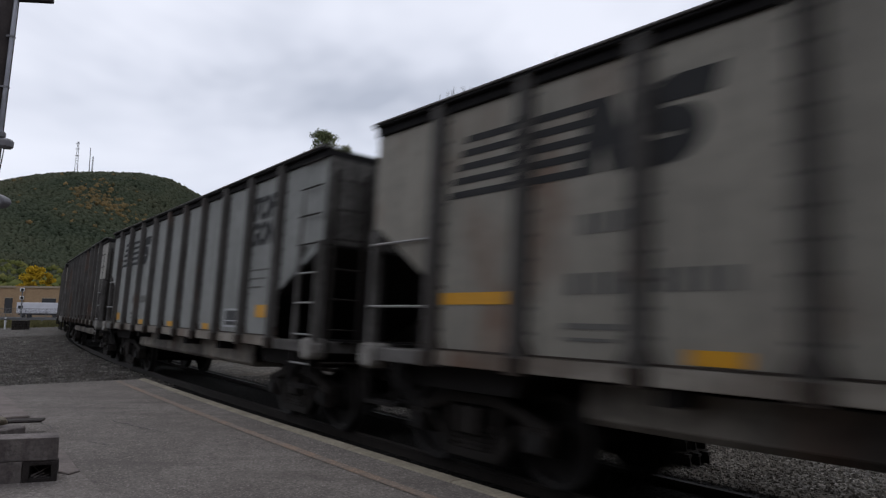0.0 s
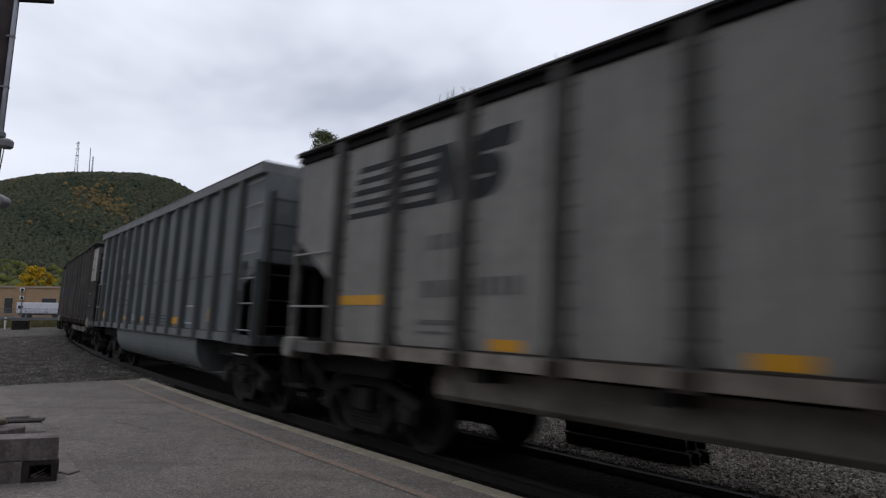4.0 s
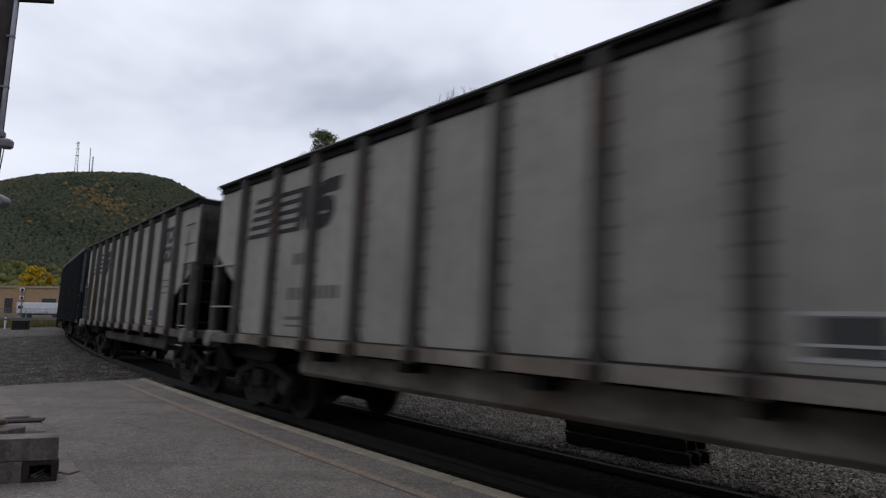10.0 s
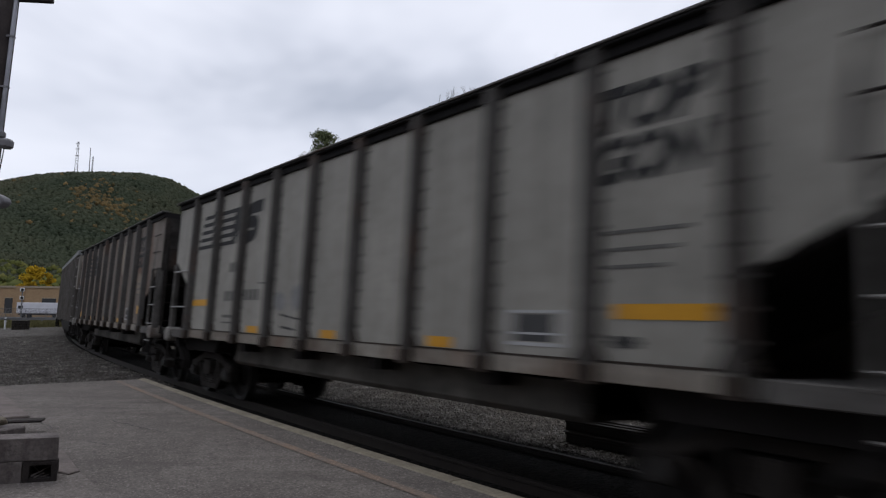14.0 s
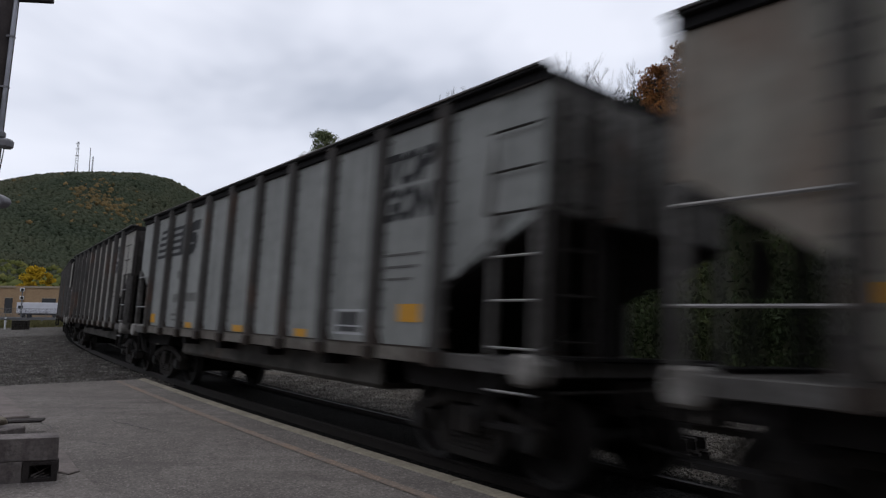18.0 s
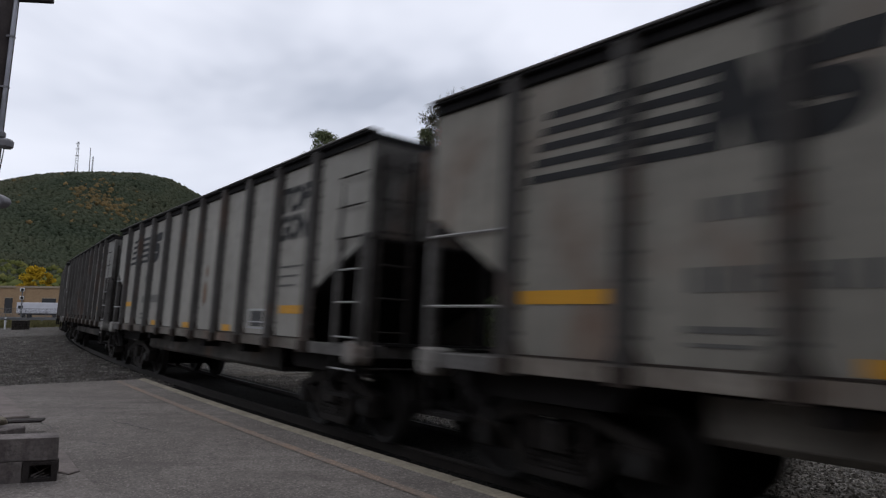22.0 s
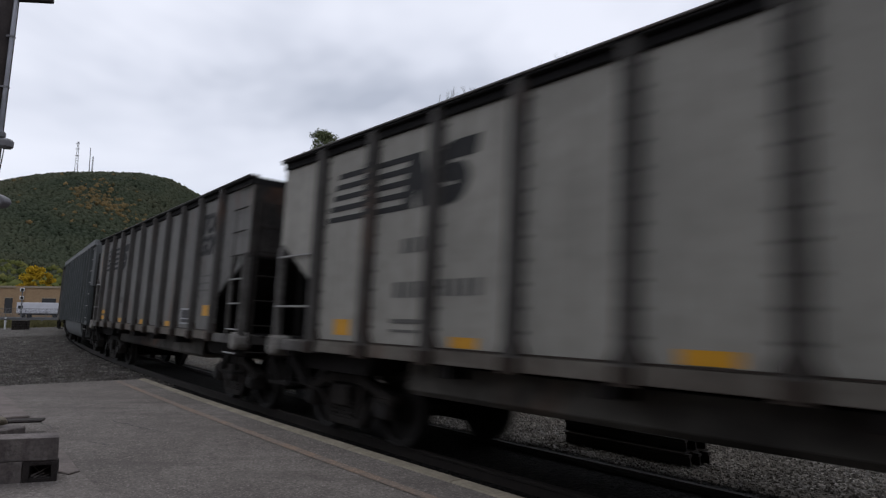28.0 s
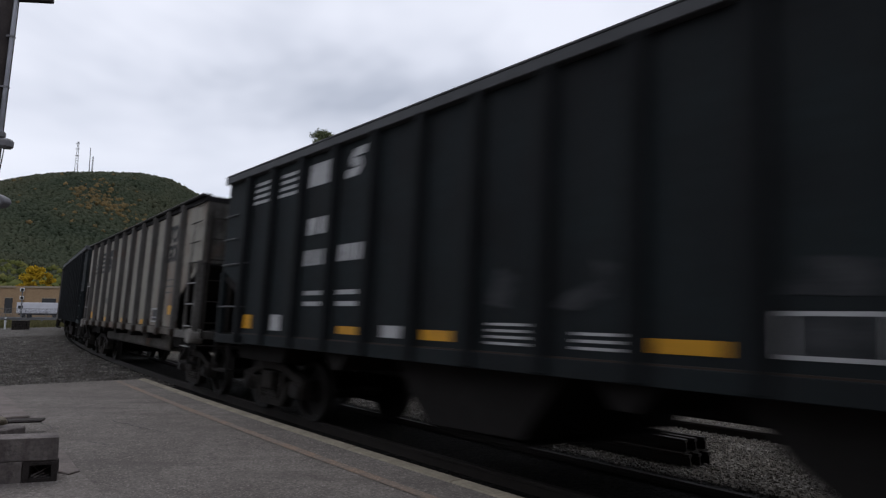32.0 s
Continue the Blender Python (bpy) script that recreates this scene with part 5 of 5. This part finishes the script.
    part("chassis", Geo().box(0.2, ln - 0.2, 0.3, 2.1, 0.7, 1.0), TYRE, root)
    for wx in (1.2, ln - 1.6):
        for wy in (0.15, 2.1):
            part("wheel", Geo().lathe([(-0.12, 0.3), (-0.12, 0.46), (0.12, 0.46), (0.12, 0.3)], n=14), TYRE, root, at=Matrix.Translation((wx, wy, 0.46)))
    return tagged(root, "long white box trailer parked before the warehouse", "trailer", "parked trailers")


build_trailer(-79.0, 122, 8.8)
build_trailer(-69.6, 123, 7.0)
car = new("parked_car")
car.location = (-66.3, 114, -0.24)
tagged(car, "dark parked car beside the white trailers", "car")
part("body", Geo().prism([(0, 0.35), (4.3, 0.35), (4.3, 0.85), (3.4, 0.95), (2.8, 1.4), (1.2, 1.4), (0.5, 0.95), (0, 0.85)], 0, 1.7), TYRE, car, bevel=0.05)
for wx in (0.8, 3.4):
    for wy in (0.1, 1.6):
        part("wheel", Geo().lathe([(-0.1, 0.2), (-0.1, 0.32), (0.1, 0.32), (0.1, 0.2)], n=12), TYRE, car, at=Matrix.Translation((wx, wy, 0.32)))

fence = new("chain_fence")
fence.location = (-110, 98, -0.24)
tagged(fence, "grey chain-link fence across the yard", "fence")
for i in range(22):
    part("post", Geo().tube((i * 3, 0, 0), (i * 3, 0, 1.9), 0.04, n=6), FENCE_GREY, fence)
part("top_bar", Geo().tube((0, 0, 1.88), (63, 0, 1.88), 0.03, n=6), FENCE_GREY, fence)
g = Geo()
for i in range(420):
    x = i * 0.15
    for sg in (-1, 1):
        a = Vector((x, 0, 0.05))
        b = Vector((x + sg * 1.8, 0, 1.85))
        if 0 <= b.x <= 63:
            g.add([a + Vector((-0.012, 0, 0)), a + Vector((0.012, 0, 0)), b + Vector((0.012, 0, 0)), b + Vector((-0.012, 0, 0))], [(0, 1, 2, 3)])
mesh_part = part("wire_mesh", g, FENCE_GREY, fence, "woven wire")
guard = new("guard_rail")
guard.location = (-75, 84, -0.24)
tagged(guard, "dull steel guard rail along the yard road", "guard rail")
for i in range(12):
    part("post", Geo().box(i * 3 - 0.08, i * 3 + 0.08, -0.05, 0.1, 0, 0.75), FENCE_GREY, guard)
part("beam", Geo().prism([(-0.05, 0.45), (-0.09, 0.52), (-0.05, 0.6), (-0.09, 0.68), (-0.05, 0.75), (-0.02, 0.75), (-0.02, 0.45)], 0, 34, "x"), FENCE_GREY, guard)
for x, y, h in ((-39.9, 60.2, 1.1),):
    mk = new("marker_post")
    mk.location = (x, y, -0.24)
    part("shaft", Geo().box(-0.06, 0.06, -0.06, 0.06, 0, h), POST_WHITE, mk, bevel=0.01)
    part("band", Geo().box(-0.065, 0.065, -0.065, 0.065, h * 0.75, h * 0.85), TYRE, mk, "dark band")
    tagged(mk, "white marker post at the gravel's edge", "post")
lampp = new("signal_mast")
lampp.location = (-57.6, 90, -0.24)
tagged(lampp, "slim crossing signal mast with pale heads", "signal mast")
part("mast", Geo().tube((0, 0, 0), (0, 0, 4.4), 0.09, n=8), FENCE_GREY, lampp)
for z in (4.1, 3.0):
    part("head", Geo().box(-0.28, 0.28, -0.2, 0.1, z + 0.1, z + 0.6), POST_WHITE, lampp, "pale signal head", bevel=0.08)
    part("lens", Geo().tube((0.1, -0.22, z + 0.35), (0.1, -0.2, z + 0.35), 0.2, n=12), TYRE, lampp)
crate = new("tie_bundle")
crate.location = (-37.4, 57.3, -0.24)
crate.rotation_euler = (0, 0, 0.585)
tagged(crate, "bundle of black creosoted ties on the gravel", "tie bundle")
for i in range(5):
    for j in range(4):
        part("tie", Geo().box(i * 0.27, i * 0.27 + 0.25, 0, 2.4, j * 0.22, j * 0.22 + 0.2), TIE_WOOD, crate, bevel=0.015)

# ---------------------------------------------------------------- foliage
LEAF_TREE = leafy("green_autumn_leaves", ((0.055, 0.072, 0.036), (0.105, 0.125, 0.064), (0.16, 0.175, 0.09), (0.21, 0.20, 0.11)), 0.5)
LEAF_DULL = leafy("dull_green_brown_leaves", ((0.022, 0.028, 0.013), (0.05, 0.055, 0.026), (0.085, 0.08, 0.04)), 0.5)
LEAF_ORANGE = leafy("orange_maple_leaves", ((0.13, 0.065, 0.028), (0.25, 0.105, 0.038), (0.31, 0.16, 0.055)), 0.6)
LEAF_RED = leafy("red_maple_leaves", ((0.14, 0.02, 0.016), (0.30, 0.05, 0.035), (0.42, 0.09, 0.06)), 0.6)
LEAF_YELLOW = leafy("yellow_leaves", ((0.14, 0.10, 0.015), (0.36, 0.24, 0.02), (0.54, 0.36, 0.03)), 0.3)
# shrub tones are lowered to include the thicket's own inner shadow
LEAF_SHRUB = leafy("shade_darkened_shrub_leaves", ((0.010, 0.015, 0.007), (0.016, 0.023, 0.010), (0.03, 0.04, 0.015), (0.06, 0.06, 0.018)), 0.35, spread=0.15)
BARK = material("grey_brown_bark", (0.075, 0.06, 0.05), 0.95, scale=6, amount=0.8, bump=0.5)
TWIG = material("bare_grey_twigs", (0.06, 0.052, 0.048), 0.95, scale=6, amount=0.6)
HILL_LEAF = leafy("autumn_hill_canopy", ((0.021, 0.029, 0.019), (0.032, 0.041, 0.025), (0.041, 0.049, 0.029), (0.051, 0.054, 0.032), (0.069, 0.061, 0.034)), 0.014, spread=0.12)
LEAF_HILL_ORANGE = leafy("orange_brown_canopy", ((0.07, 0.06, 0.03), (0.12, 0.085, 0.037), (0.175, 0.115, 0.047)), 0.03)
BUSH_LEAF = leafy("light_green_scrub", ((0.04, 0.05, 0.016), (0.08, 0.088, 0.025), (0.13, 0.12, 0.034)), 0.06)
SOIL = material("leaf_litter_slope", (0.022, 0.024, 0.013), 0.95, scale=0.4, amount=0.8, spec=0.0)


def leaf_cloud(rnd, centres, per, spread, size):
    v, f = [], []
    for c, r in centres:
        for _ in range(per):
            d = Vector((rnd.gauss(0, 1), rnd.gauss(0, 1), rnd.gauss(0, 1)))
            d = d.normalized() * r * rnd.random() ** 0.45
            p = c + Vector((d.x, d.y, d.z * 0.8))
            e = Euler((rnd.uniform(0, 6.3), rnd.uniform(0, 6.3), rnd.uniform(0, 6.3))).to_matrix()
            k = size * rnd.uniform(0.6, 1.3)
            b = len(v)
            for q in ((-1, 0, 0), (0, -0.55, 0.12), (1, 0, 0), (0, 0.55, 0.12)):
                w = e @ Vector(q)
                v.append((p.x + w.x * k, p.y + w.y * k, p.z + w.z * k))
            f.append((b, b + 1, b + 2, b + 3))
    return v, f


def build_tree(name, x, y, height, width, leaf, label, seed, crown_from=0.25, per=110, leaf_size=0.09, narrow=0.0, clumps=70, z=-0.2, bare=False):
    rnd = random.Random(seed)
    height *= 1.05
    root = new(name)
    root.location = (x, y, z)
    g = Geo()
    pts = [Vector((0, 0, 0))]
    for i in range(1, 7):
        pts.append(Vector((rnd.uniform(-0.02, 0.02) * height, rnd.uniform(-0.02, 0.02) * height, height * i / 6.4)))
    r0 = (height * 0.016 + 0.03) * (0.22 if bare else 0.8)
    for i in range(6):
        g.tube(pts[i], pts[i + 1], r0 * (1 - i / 6.6), r0 * (1 - (i + 1) / 6.6), n=7, caps=False)
    centres = []

    def limb(p, d, ln, r, depth):
        q = p + d * ln
        g.tube(p, q, r, r * 0.55, n=5 if depth else 6, caps=False)
        if depth == 0:
            return
        for _ in range(3 if bare else 2):
            k = 0.5 if bare else 1.0
            nd = (d + Vector((rnd.gauss(0, 0.5 * k), rnd.gauss(0, 0.5 * k), rnd.gauss(0.35 if bare else 0.15, 0.4 * k)))).normalized()
            limb(p + d * ln * rnd.uniform(0.5, 1.0), nd, ln * rnd.uniform(0.45, 0.7), r * 0.5, depth - 1)

    for i in range(clumps):
        u = crown_from + (1 - crown_from) * (i + rnd.random()) / clumps
        prof = math.sin(math.pi * min(1.0, ((u - crown_from) / (1 - crown_from)) ** (0.75 + narrow) * 0.92 + 0.08))
        prof = prof ** (0.75 if narrow else 0.5)
        k = min(5, int(u * 6.4))
        base = pts[k].lerp(pts[k + 1], min(1.0, u * 6.4 - k)) if k < 6 else pts[6]
        a = rnd.uniform(0, 6.283)
        rad = width * 0.5 * prof * rnd.uniform(0.35, 1.05)
        c = base + Vector((math.cos(a) * rad, math.sin(a) * rad, rad * rnd.uniform(-0.1, 0.35)))
        if i % 2 == 0 or bare:
            d = c - base
            if bare:
                d += Vector((0, 0, d.length * 1.4))
            if d.length > 0.05:
                limb(base, d.normalized(), d.length, max(0.006, r0 * (0.16 if bare else 0.2)), 3 if bare else 1)
        centres.append((c, max(0.42, width * 0.1) * rnd.uniform(0.6, 1.4)))
    part("trunk", g, TWIG if bare else BARK, root, "bare grey branches" if bare else "")
    if not bare:
        v, f = leaf_cloud(rnd, centres, per, 1.0, leaf_size)
        me = bpy.data.meshes.new("crown")
        me.from_pydata(v, [], f)
        me.materials.append(leaf)
        part("crown", me, None, root)
    return tagged(root, label, "tree")


def canopy(name, places, mat, label, seed, tufts=9, fine=1):
    """Many uneven tree crowns as one mass."""
    rnd = random.Random(seed)
    bm = bmesh.new()
    bmesh.ops.create_icosphere(bm, subdivisions=fine, radius=0.93)
    bv = np.array([v.co[:] for v in bm.verts])
    bf = [tuple(v.index for v in q.verts) for q in bm.faces]
    bm.free()
    v, f = [], []
    nrs = np.random.RandomState(seed)
    for x, y, z, r in places:
        jit = 1 + nrs.uniform(-0.2, 0.2, len(bv))
        sc = np.array([r * rnd.uniform(0.8, 1.2), r * rnd.uniform(0.8, 1.2), r * rnd.uniform(0.8, 1.35)])
        w = bv * jit[:, None] * sc + np.array([x, y, z])
        b = len(v)
        v += [tuple(q) for q in w.tolist()]
        f += [(i + b, j + b, k + b) for i, j, k in bf]
        d = nrs.normal(size=(tufts, 3))
        d[:, 2] = np.abs(d[:, 2]) * 0.9 - 0.25
        d /= np.linalg.norm(d, axis=1)[:, None]
        c = d * sc * nrs.uniform(0.84, 1.06, (tufts, 1)) + np.array([x, y, z])
        e = np.cross(d + nrs.normal(scale=0.45, size=d.shape), nrs.normal(size=d.shape))
        e /= np.linalg.norm(e, axis=1)[:, None]
        o = np.cross(d, e)
        k = r * nrs.uniform(0.22, 0.42, (tufts, 1))
        b = len(v)
        quads = np.stack([c - e * k, c - o * k * 0.7, c + e * k, c + o * k * 0.7], 1).reshape(-1, 3)
        v += [tuple(q) for q in quads.tolist()]
        f += [(b + 4 * i, b + 4 * i + 1, b + 4 * i + 2, b + 4 * i + 3) for i in range(tufts)]
    me = bpy.data.meshes.new(name)
    me.from_pydata(v, [], f)
    me.shade_smooth()
    me.materials.append(mat)
    return tagged(new(name, me), label, "woods", kind="stuff")


# far hill with its woods
HILL_Y = 620.0
CREST = [(-700, 86), (-560, 98), (-432, 109), (-400, 114), (-378, 121.5), (-350, 128.5), (-315, 132), (-290, 132), (-262, 126), (-232, 108.5), (-205, 89), (-170, 66), (-120, 34), (-60, 12), (0, 0), (400, 0)]


def hill_height(x, y):
    top = float(np.interp(x, [a for a, _ in CREST], [b for _, b in CREST]))
    u = (y - 190.0) / (HILL_Y - 190.0)
    if u <= 0:
        return -1.0
    if u <= 1:
        rise = u * u * (3 - 2 * u) * 0.45 + 0.55 * u
    else:
        rise = max(0.0, 1.0 - (u - 1) * 0.9)
    return top * rise + 4.0 * noise.noise((x * 0.012, y * 0.012, 3.0)) * min(1.0, u * 3)


g = Geo()
nx, ny = 90, 50
for j in range(ny + 1):
    for i in range(nx + 1):
        x, y = -760 + 1100 * i / nx, 185 + 760 * j / ny
        g.v.append((x, y, hill_height(x, y) - 2.0))
g.f = [(j * (nx + 1) + i, j * (nx + 1) + i + 1, (j + 1) * (nx + 1) + i + 1, (j + 1) * (nx + 1) + i) for j in range(ny) for i in range(nx)]
HILL_GROUND = material("green_brown_hillside", (0.031, 0.039, 0.022), 0.95, scale=0.02, amount=0.6, spec=0.0)
tagged(new("hill", g.mesh("hill", HILL_GROUND)), "broad wooded hill behind the yard", "hill", kind="structure")
rh = random.Random(11)
places = []
while len(places) < 36000:
    y = 200 + 450 * rh.random() ** 0.8
    x = rh.uniform(-0.80 * y - 30, -0.26 * y)
    h = hill_height(x, y)
    if h > 1.0:
        r = rh.uniform(1.1, 2.4) * (0.75 + y / 1500)
        places.append((x, y, h - r * 0.3, r))
turned = []
for spread_y, spread_x, count in ((15, 13, 130), (45, 30, 70)):
    for _ in range(count):
        y = rh.gauss(465, spread_y)
        x = -0.523 * y + rh.gauss(0, spread_x)
        turned.append((x, y, hill_height(x, y) + 0.6, rh.uniform(1.1, 2.3)))
canopy("turned_woods", turned, LEAF_HILL_ORANGE, "patch of trees turned orange on the hillside", 9)
canopy("hill_woods", places, HILL_LEAF, "dense green woods turning orange on the hill", 3, 5, 0)
places = []
for _ in range(420):
    y = rh.uniform(172, 225)
    x = rh.uniform(-0.78 * y, -0.35 * y)
    places.append((x, y, rh.uniform(0.5, 3.5) + (y - 172) * 0.13, rh.uniform(1.6, 3.2)))
for _ in range(900):
    y = 205 + 110 * rh.random() ** 1.6
    x = rh.uniform(-0.76 * y, -0.40 * y)
    places.append((x, y, hill_height(x, y) + rh.uniform(0.3, 1.2), rh.uniform(1.0, 2.3)))
canopy("scrub", places, BUSH_LEAF, "light green scrub at the foot of the hill", 4)
build_tree("yellow_tree", -106.6, 172, 12.2, 8.5, LEAF_YELLOW, "small tree in bright yellow autumn leaf", 21, 0.1, 140, 0.3, 0.0, 90)

# radio masts on the crest
MAST = material("grey_lattice_steel", (0.12, 0.12, 0.13), 0.7, scale=3, amount=0.4)


def build_mast(x, base, h, w, label):
    root = new("radio_mast")
    root.location = (x, HILL_Y, base)
    n = 12
    for sx, sy in ((-1, -1), (1, -1), (0, 1)):
        part("leg", Geo().tube((sx * w, sy * w, 0), (sx * w * 0.3, sy * w * 0.3, h), 0.22, 0.16, n=5), MAST, root)
    g = Geo()
    for i in range(n):
        k0, k1 = 1 - 0.7 * i / n, 1 - 0.7 * (i + 1) / n
        g.tube((-w * k0, -w * k0, h * i / n), (w * k1, -w * k1, h * (i + 1) / n), 0.1, n=4)
        g.tube((w * k0, -w * k0, h * i / n), (-w * k1, -w * k1, h * (i + 1) / n), 0.1, n=4)
    part("bracing", g, MAST, root)
    for z in (0.6, 0.78, 0.93):
        part("antenna", Geo().tube((-w * 1.1, -w, h * z), (w * 1.1, -w, h * z), 0.2, n=5).tube((w * 0.9, -w, h * z - 1), (w * 0.9, -w, h * z + 1), 0.25, n=6), MAST, root)
    return tagged(root, label, "radio mast", "radio masts on the hill")


build_mast(-353, 127, 35.5, 1.7, "tall grey lattice radio mast on the crest")
build_mast(-338, 128, 20, 0.7, "short grey lattice radio mast on the crest")
build_mast(-341, 128, 28.5, 0.3, "thin grey radio mast on the crest")

# wooded bank beyond the far track


def bank_height(x, y):
    """Rises from the far track to a crest that climbs to the right."""
    foot = 21.0 - 0.35 * x
    top = 18.6 + 0.235 * x
    u = max(0.0, min(1.0, (y - foot) / (60.0 - foot)))
    fade = max(0.0, min(1.0, (x + 8.0) / 16.0))
    return -0.4 + (top * u - 0.4) * fade + 0.8 * noise.noise((x * 0.1, y * 0.1, 5.0)) * u


g = Geo()
nx, ny = 60, 40
for j in range(ny + 1):
    for i in range(nx + 1):
        x, y = -6 + 100 * i / nx, 12 + 90 * j / ny
        g.v.append((x, y, bank_height(x, y)))
g.f = [(j * (nx + 1) + i, j * (nx + 1) + i + 1, (j + 1) * (nx + 1) + i + 1, (j + 1) * (nx + 1) + i) for j in range(ny) for i in range(nx)]
tagged(new("bank", g.mesh("bank", SOIL)), "steep leaf-littered bank beyond the tracks", "bank", kind="structure")
rb = random.Random(17)
cent = []
for _ in range(1500):
    x, y = rb.uniform(4, 80), rb.uniform(18, 70)
    h = bank_height(x, y)
    if h > 0.2:
        cent.append((Vector((x, y, h + rb.uniform(0.2, 1.2))), rb.uniform(0.6, 1.6)))
v, f = leaf_cloud(rb, cent, 90, 1.0, 0.12)
me = bpy.data.meshes.new("bank_shrubs")
me.from_pydata(v, [], f)
me.materials.append(LEAF_SHRUB)
tagged(new("bank_shrubs", me), "dense dark shrubs covering the bank", "shrubs", kind="stuff")

TREES = [  # x, y, height, width, kind, seed
    (14.6, 36.0, 19.4, 1.9, "green", 1), (15.5, 36.0, 18.6, 2.0, "green", 12), (16.9, 34.0, 20.4, 2.2, "green", 2), (16.6, 37.0, 16.8, 2.6, "dull", 13),
    (12.6, 34.0, 16.4, 2.7, "orange", 3), (12.0, 36.0, 15.7, 3.2, "orange", 4), (19.0, 36.0, 16.0, 3.4, "dull", 5),
    (-9.6, 61.0, 17.4, 4.6, "green", 18), (-8.0, 62.0, 16.6, 3.6, "green", 19), (-1.2, 46.0, 15.0, 2.6, "green", 14), (22.5, 40.0, 17.0, 4.0, "dull", 10),
]
build_tree("maple_tree", -11.2, 60.0, 18.5, 5.4, LEAF_TREE, "round-crowned green maple on the bank", 8, 0.3, 80, 0.085, 0.0, 230)
build_tree("maple_tree", 1.25, 46.5, 16.35, 7.0, LEAF_DULL, "round-crowned dull green maple on the bank", 9, 0.45, 80, 0.085, 0.0, 320)
build_tree("maple_tree", 0.8, 43.6, 15.3, 4.0, LEAF_RED, "small maple in bright red autumn leaf", 27, 0.3, 80, 0.075, 0.0, 150)
for x, y, h, w, kind, seed in TREES:
    if kind == "orange":
        build_tree("maple_tree", x, y, h, w, LEAF_ORANGE, "small maple in orange autumn leaf", seed, 0.3, 60, 0.085, 0.0, 150)
    else:
        build_tree("poplar_tree", x, y, h, w, LEAF_DULL if kind == "dull" else LEAF_TREE, "tall dull green poplar on the bank" if kind == "dull" else "tall green poplar with ragged crown", seed, 0.12, 34, 0.085, 0.1, 210)
for i, (x, y, h, w) in enumerate(((0.8, 47, 17.6, 2.2), (2.0, 47, 17.9, 2.2), (2.9, 47, 17.5, 2.0), (4.2, 46, 17.2, 2.0), (5.2, 46, 17.1, 2.0), (6.6, 49, 18.6, 2.4), (8.0, 50, 19.7, 2.8), (9.4, 50, 20.6, 3.0), (10.2, 50, 20.2, 2.6), (11.0, 50, 20.4, 2.8), (12.4, 50, 20.3, 2.6), (14.2, 48, 20.2, 2.6),
                                  (20.5, 44, 19.6, 3.0), (23.4, 46, 21.3, 3.0), (25.7, 46, 22.3, 3.2), (28.2, 46, 23.0, 3.4), (31.0, 47, 23.4, 3.0), (34, 47, 26, 3.2))):
    build_tree("bare_tree", x, y, h, w, None, "slender leafless tree on the bank", 40 + i, 0.40, clumps=64, bare=True)

# hedge of shrubs along the far track
cent = []
for _ in range(620):
    s = rb.uniform(-10, 40)
    o = -rb.uniform(9.5, 15.0)
    p = on_track(s, o, 0.0)
    cent.append((Vector((p.x, p.y, rb.uniform(0.1, 3.6) * rb.uniform(0.4, 1.0))), rb.uniform(0.35, 0.9)))
v, f = leaf_cloud(rb, cent, 110, 1.0, 0.085)
me = bpy.data.meshes.new("track_shrubs")
me.from_pydata(v, [], f)
me.materials.append(LEAF_SHRUB)
tagged(new("track_shrubs", me), "dark green shrubs along the far track", "shrubs", kind="stuff")

# rough grass strip before the fence
rg = random.Random(29)
v, f = [], []
for _ in range(9000):
    y = rg.uniform(64, 104)
    x = rg.uniform(-0.74 * y, -0.52 * y)
    h = rg.uniform(0.15, 0.55)
    w = rg.uniform(0.05, 0.16)
    a = rg.uniform(0, 3.14)
    b = len(v)
    dx, dy = w * math.cos(a), w * math.sin(a)
    v += [(x - dx, y - dy, -0.26), (x + dx, y + dy, -0.26), (x + rg.uniform(-0.1, 0.1), y, -0.26 + h)]
    f.append((b, b + 1, b + 2))
me = bpy.data.meshes.new("rough_grass")
me.from_pydata(v, [], f)
me.materials.append(DRY_GRASS)
tagged(new("rough_grass", me), "rough dry grass strip before the yard fence", "grass", kind="stuff")


# ---------------------------------------------------------------- motion
def motions():
    for k, car, kind, tone, strip_kind in CARS:
        walk(car, [(0.5 * i, car_pose(along(k, 0.5 * i))) for i in range(65)])
        t0 = (-58.0 + PITCH * k) / SPEED
        t1 = (2.0 + PITCH * k) / SPEED
        first, last = max(0, math.ceil(t0 * FPS)), min(32 * FPS, math.floor(t1 * FPS))
        for truck in car.children:
            if not truck.name.startswith("truck"):
                continue
            for wheel in truck.children:
                if not wheel.name.startswith("wheelset"):
                    continue
                home = wheel.matrix_basis.translation.copy()
                rows = []
                for q in range(first, last + 1):
                    turn = math.degrees(SPEED * (q - first) / FPS / 0.457)
                    rows.append((q / FPS, pose(*home, 0, turn % 360.0, 0)))
                if not rows:
                    continue
                if first > 0:
                    rows.insert(0, (0.0, rows[0][1]))
                if last < 32 * FPS:
                    rows.append((32.0, rows[-1][1]))
                walk(wheel, rows)


motions()
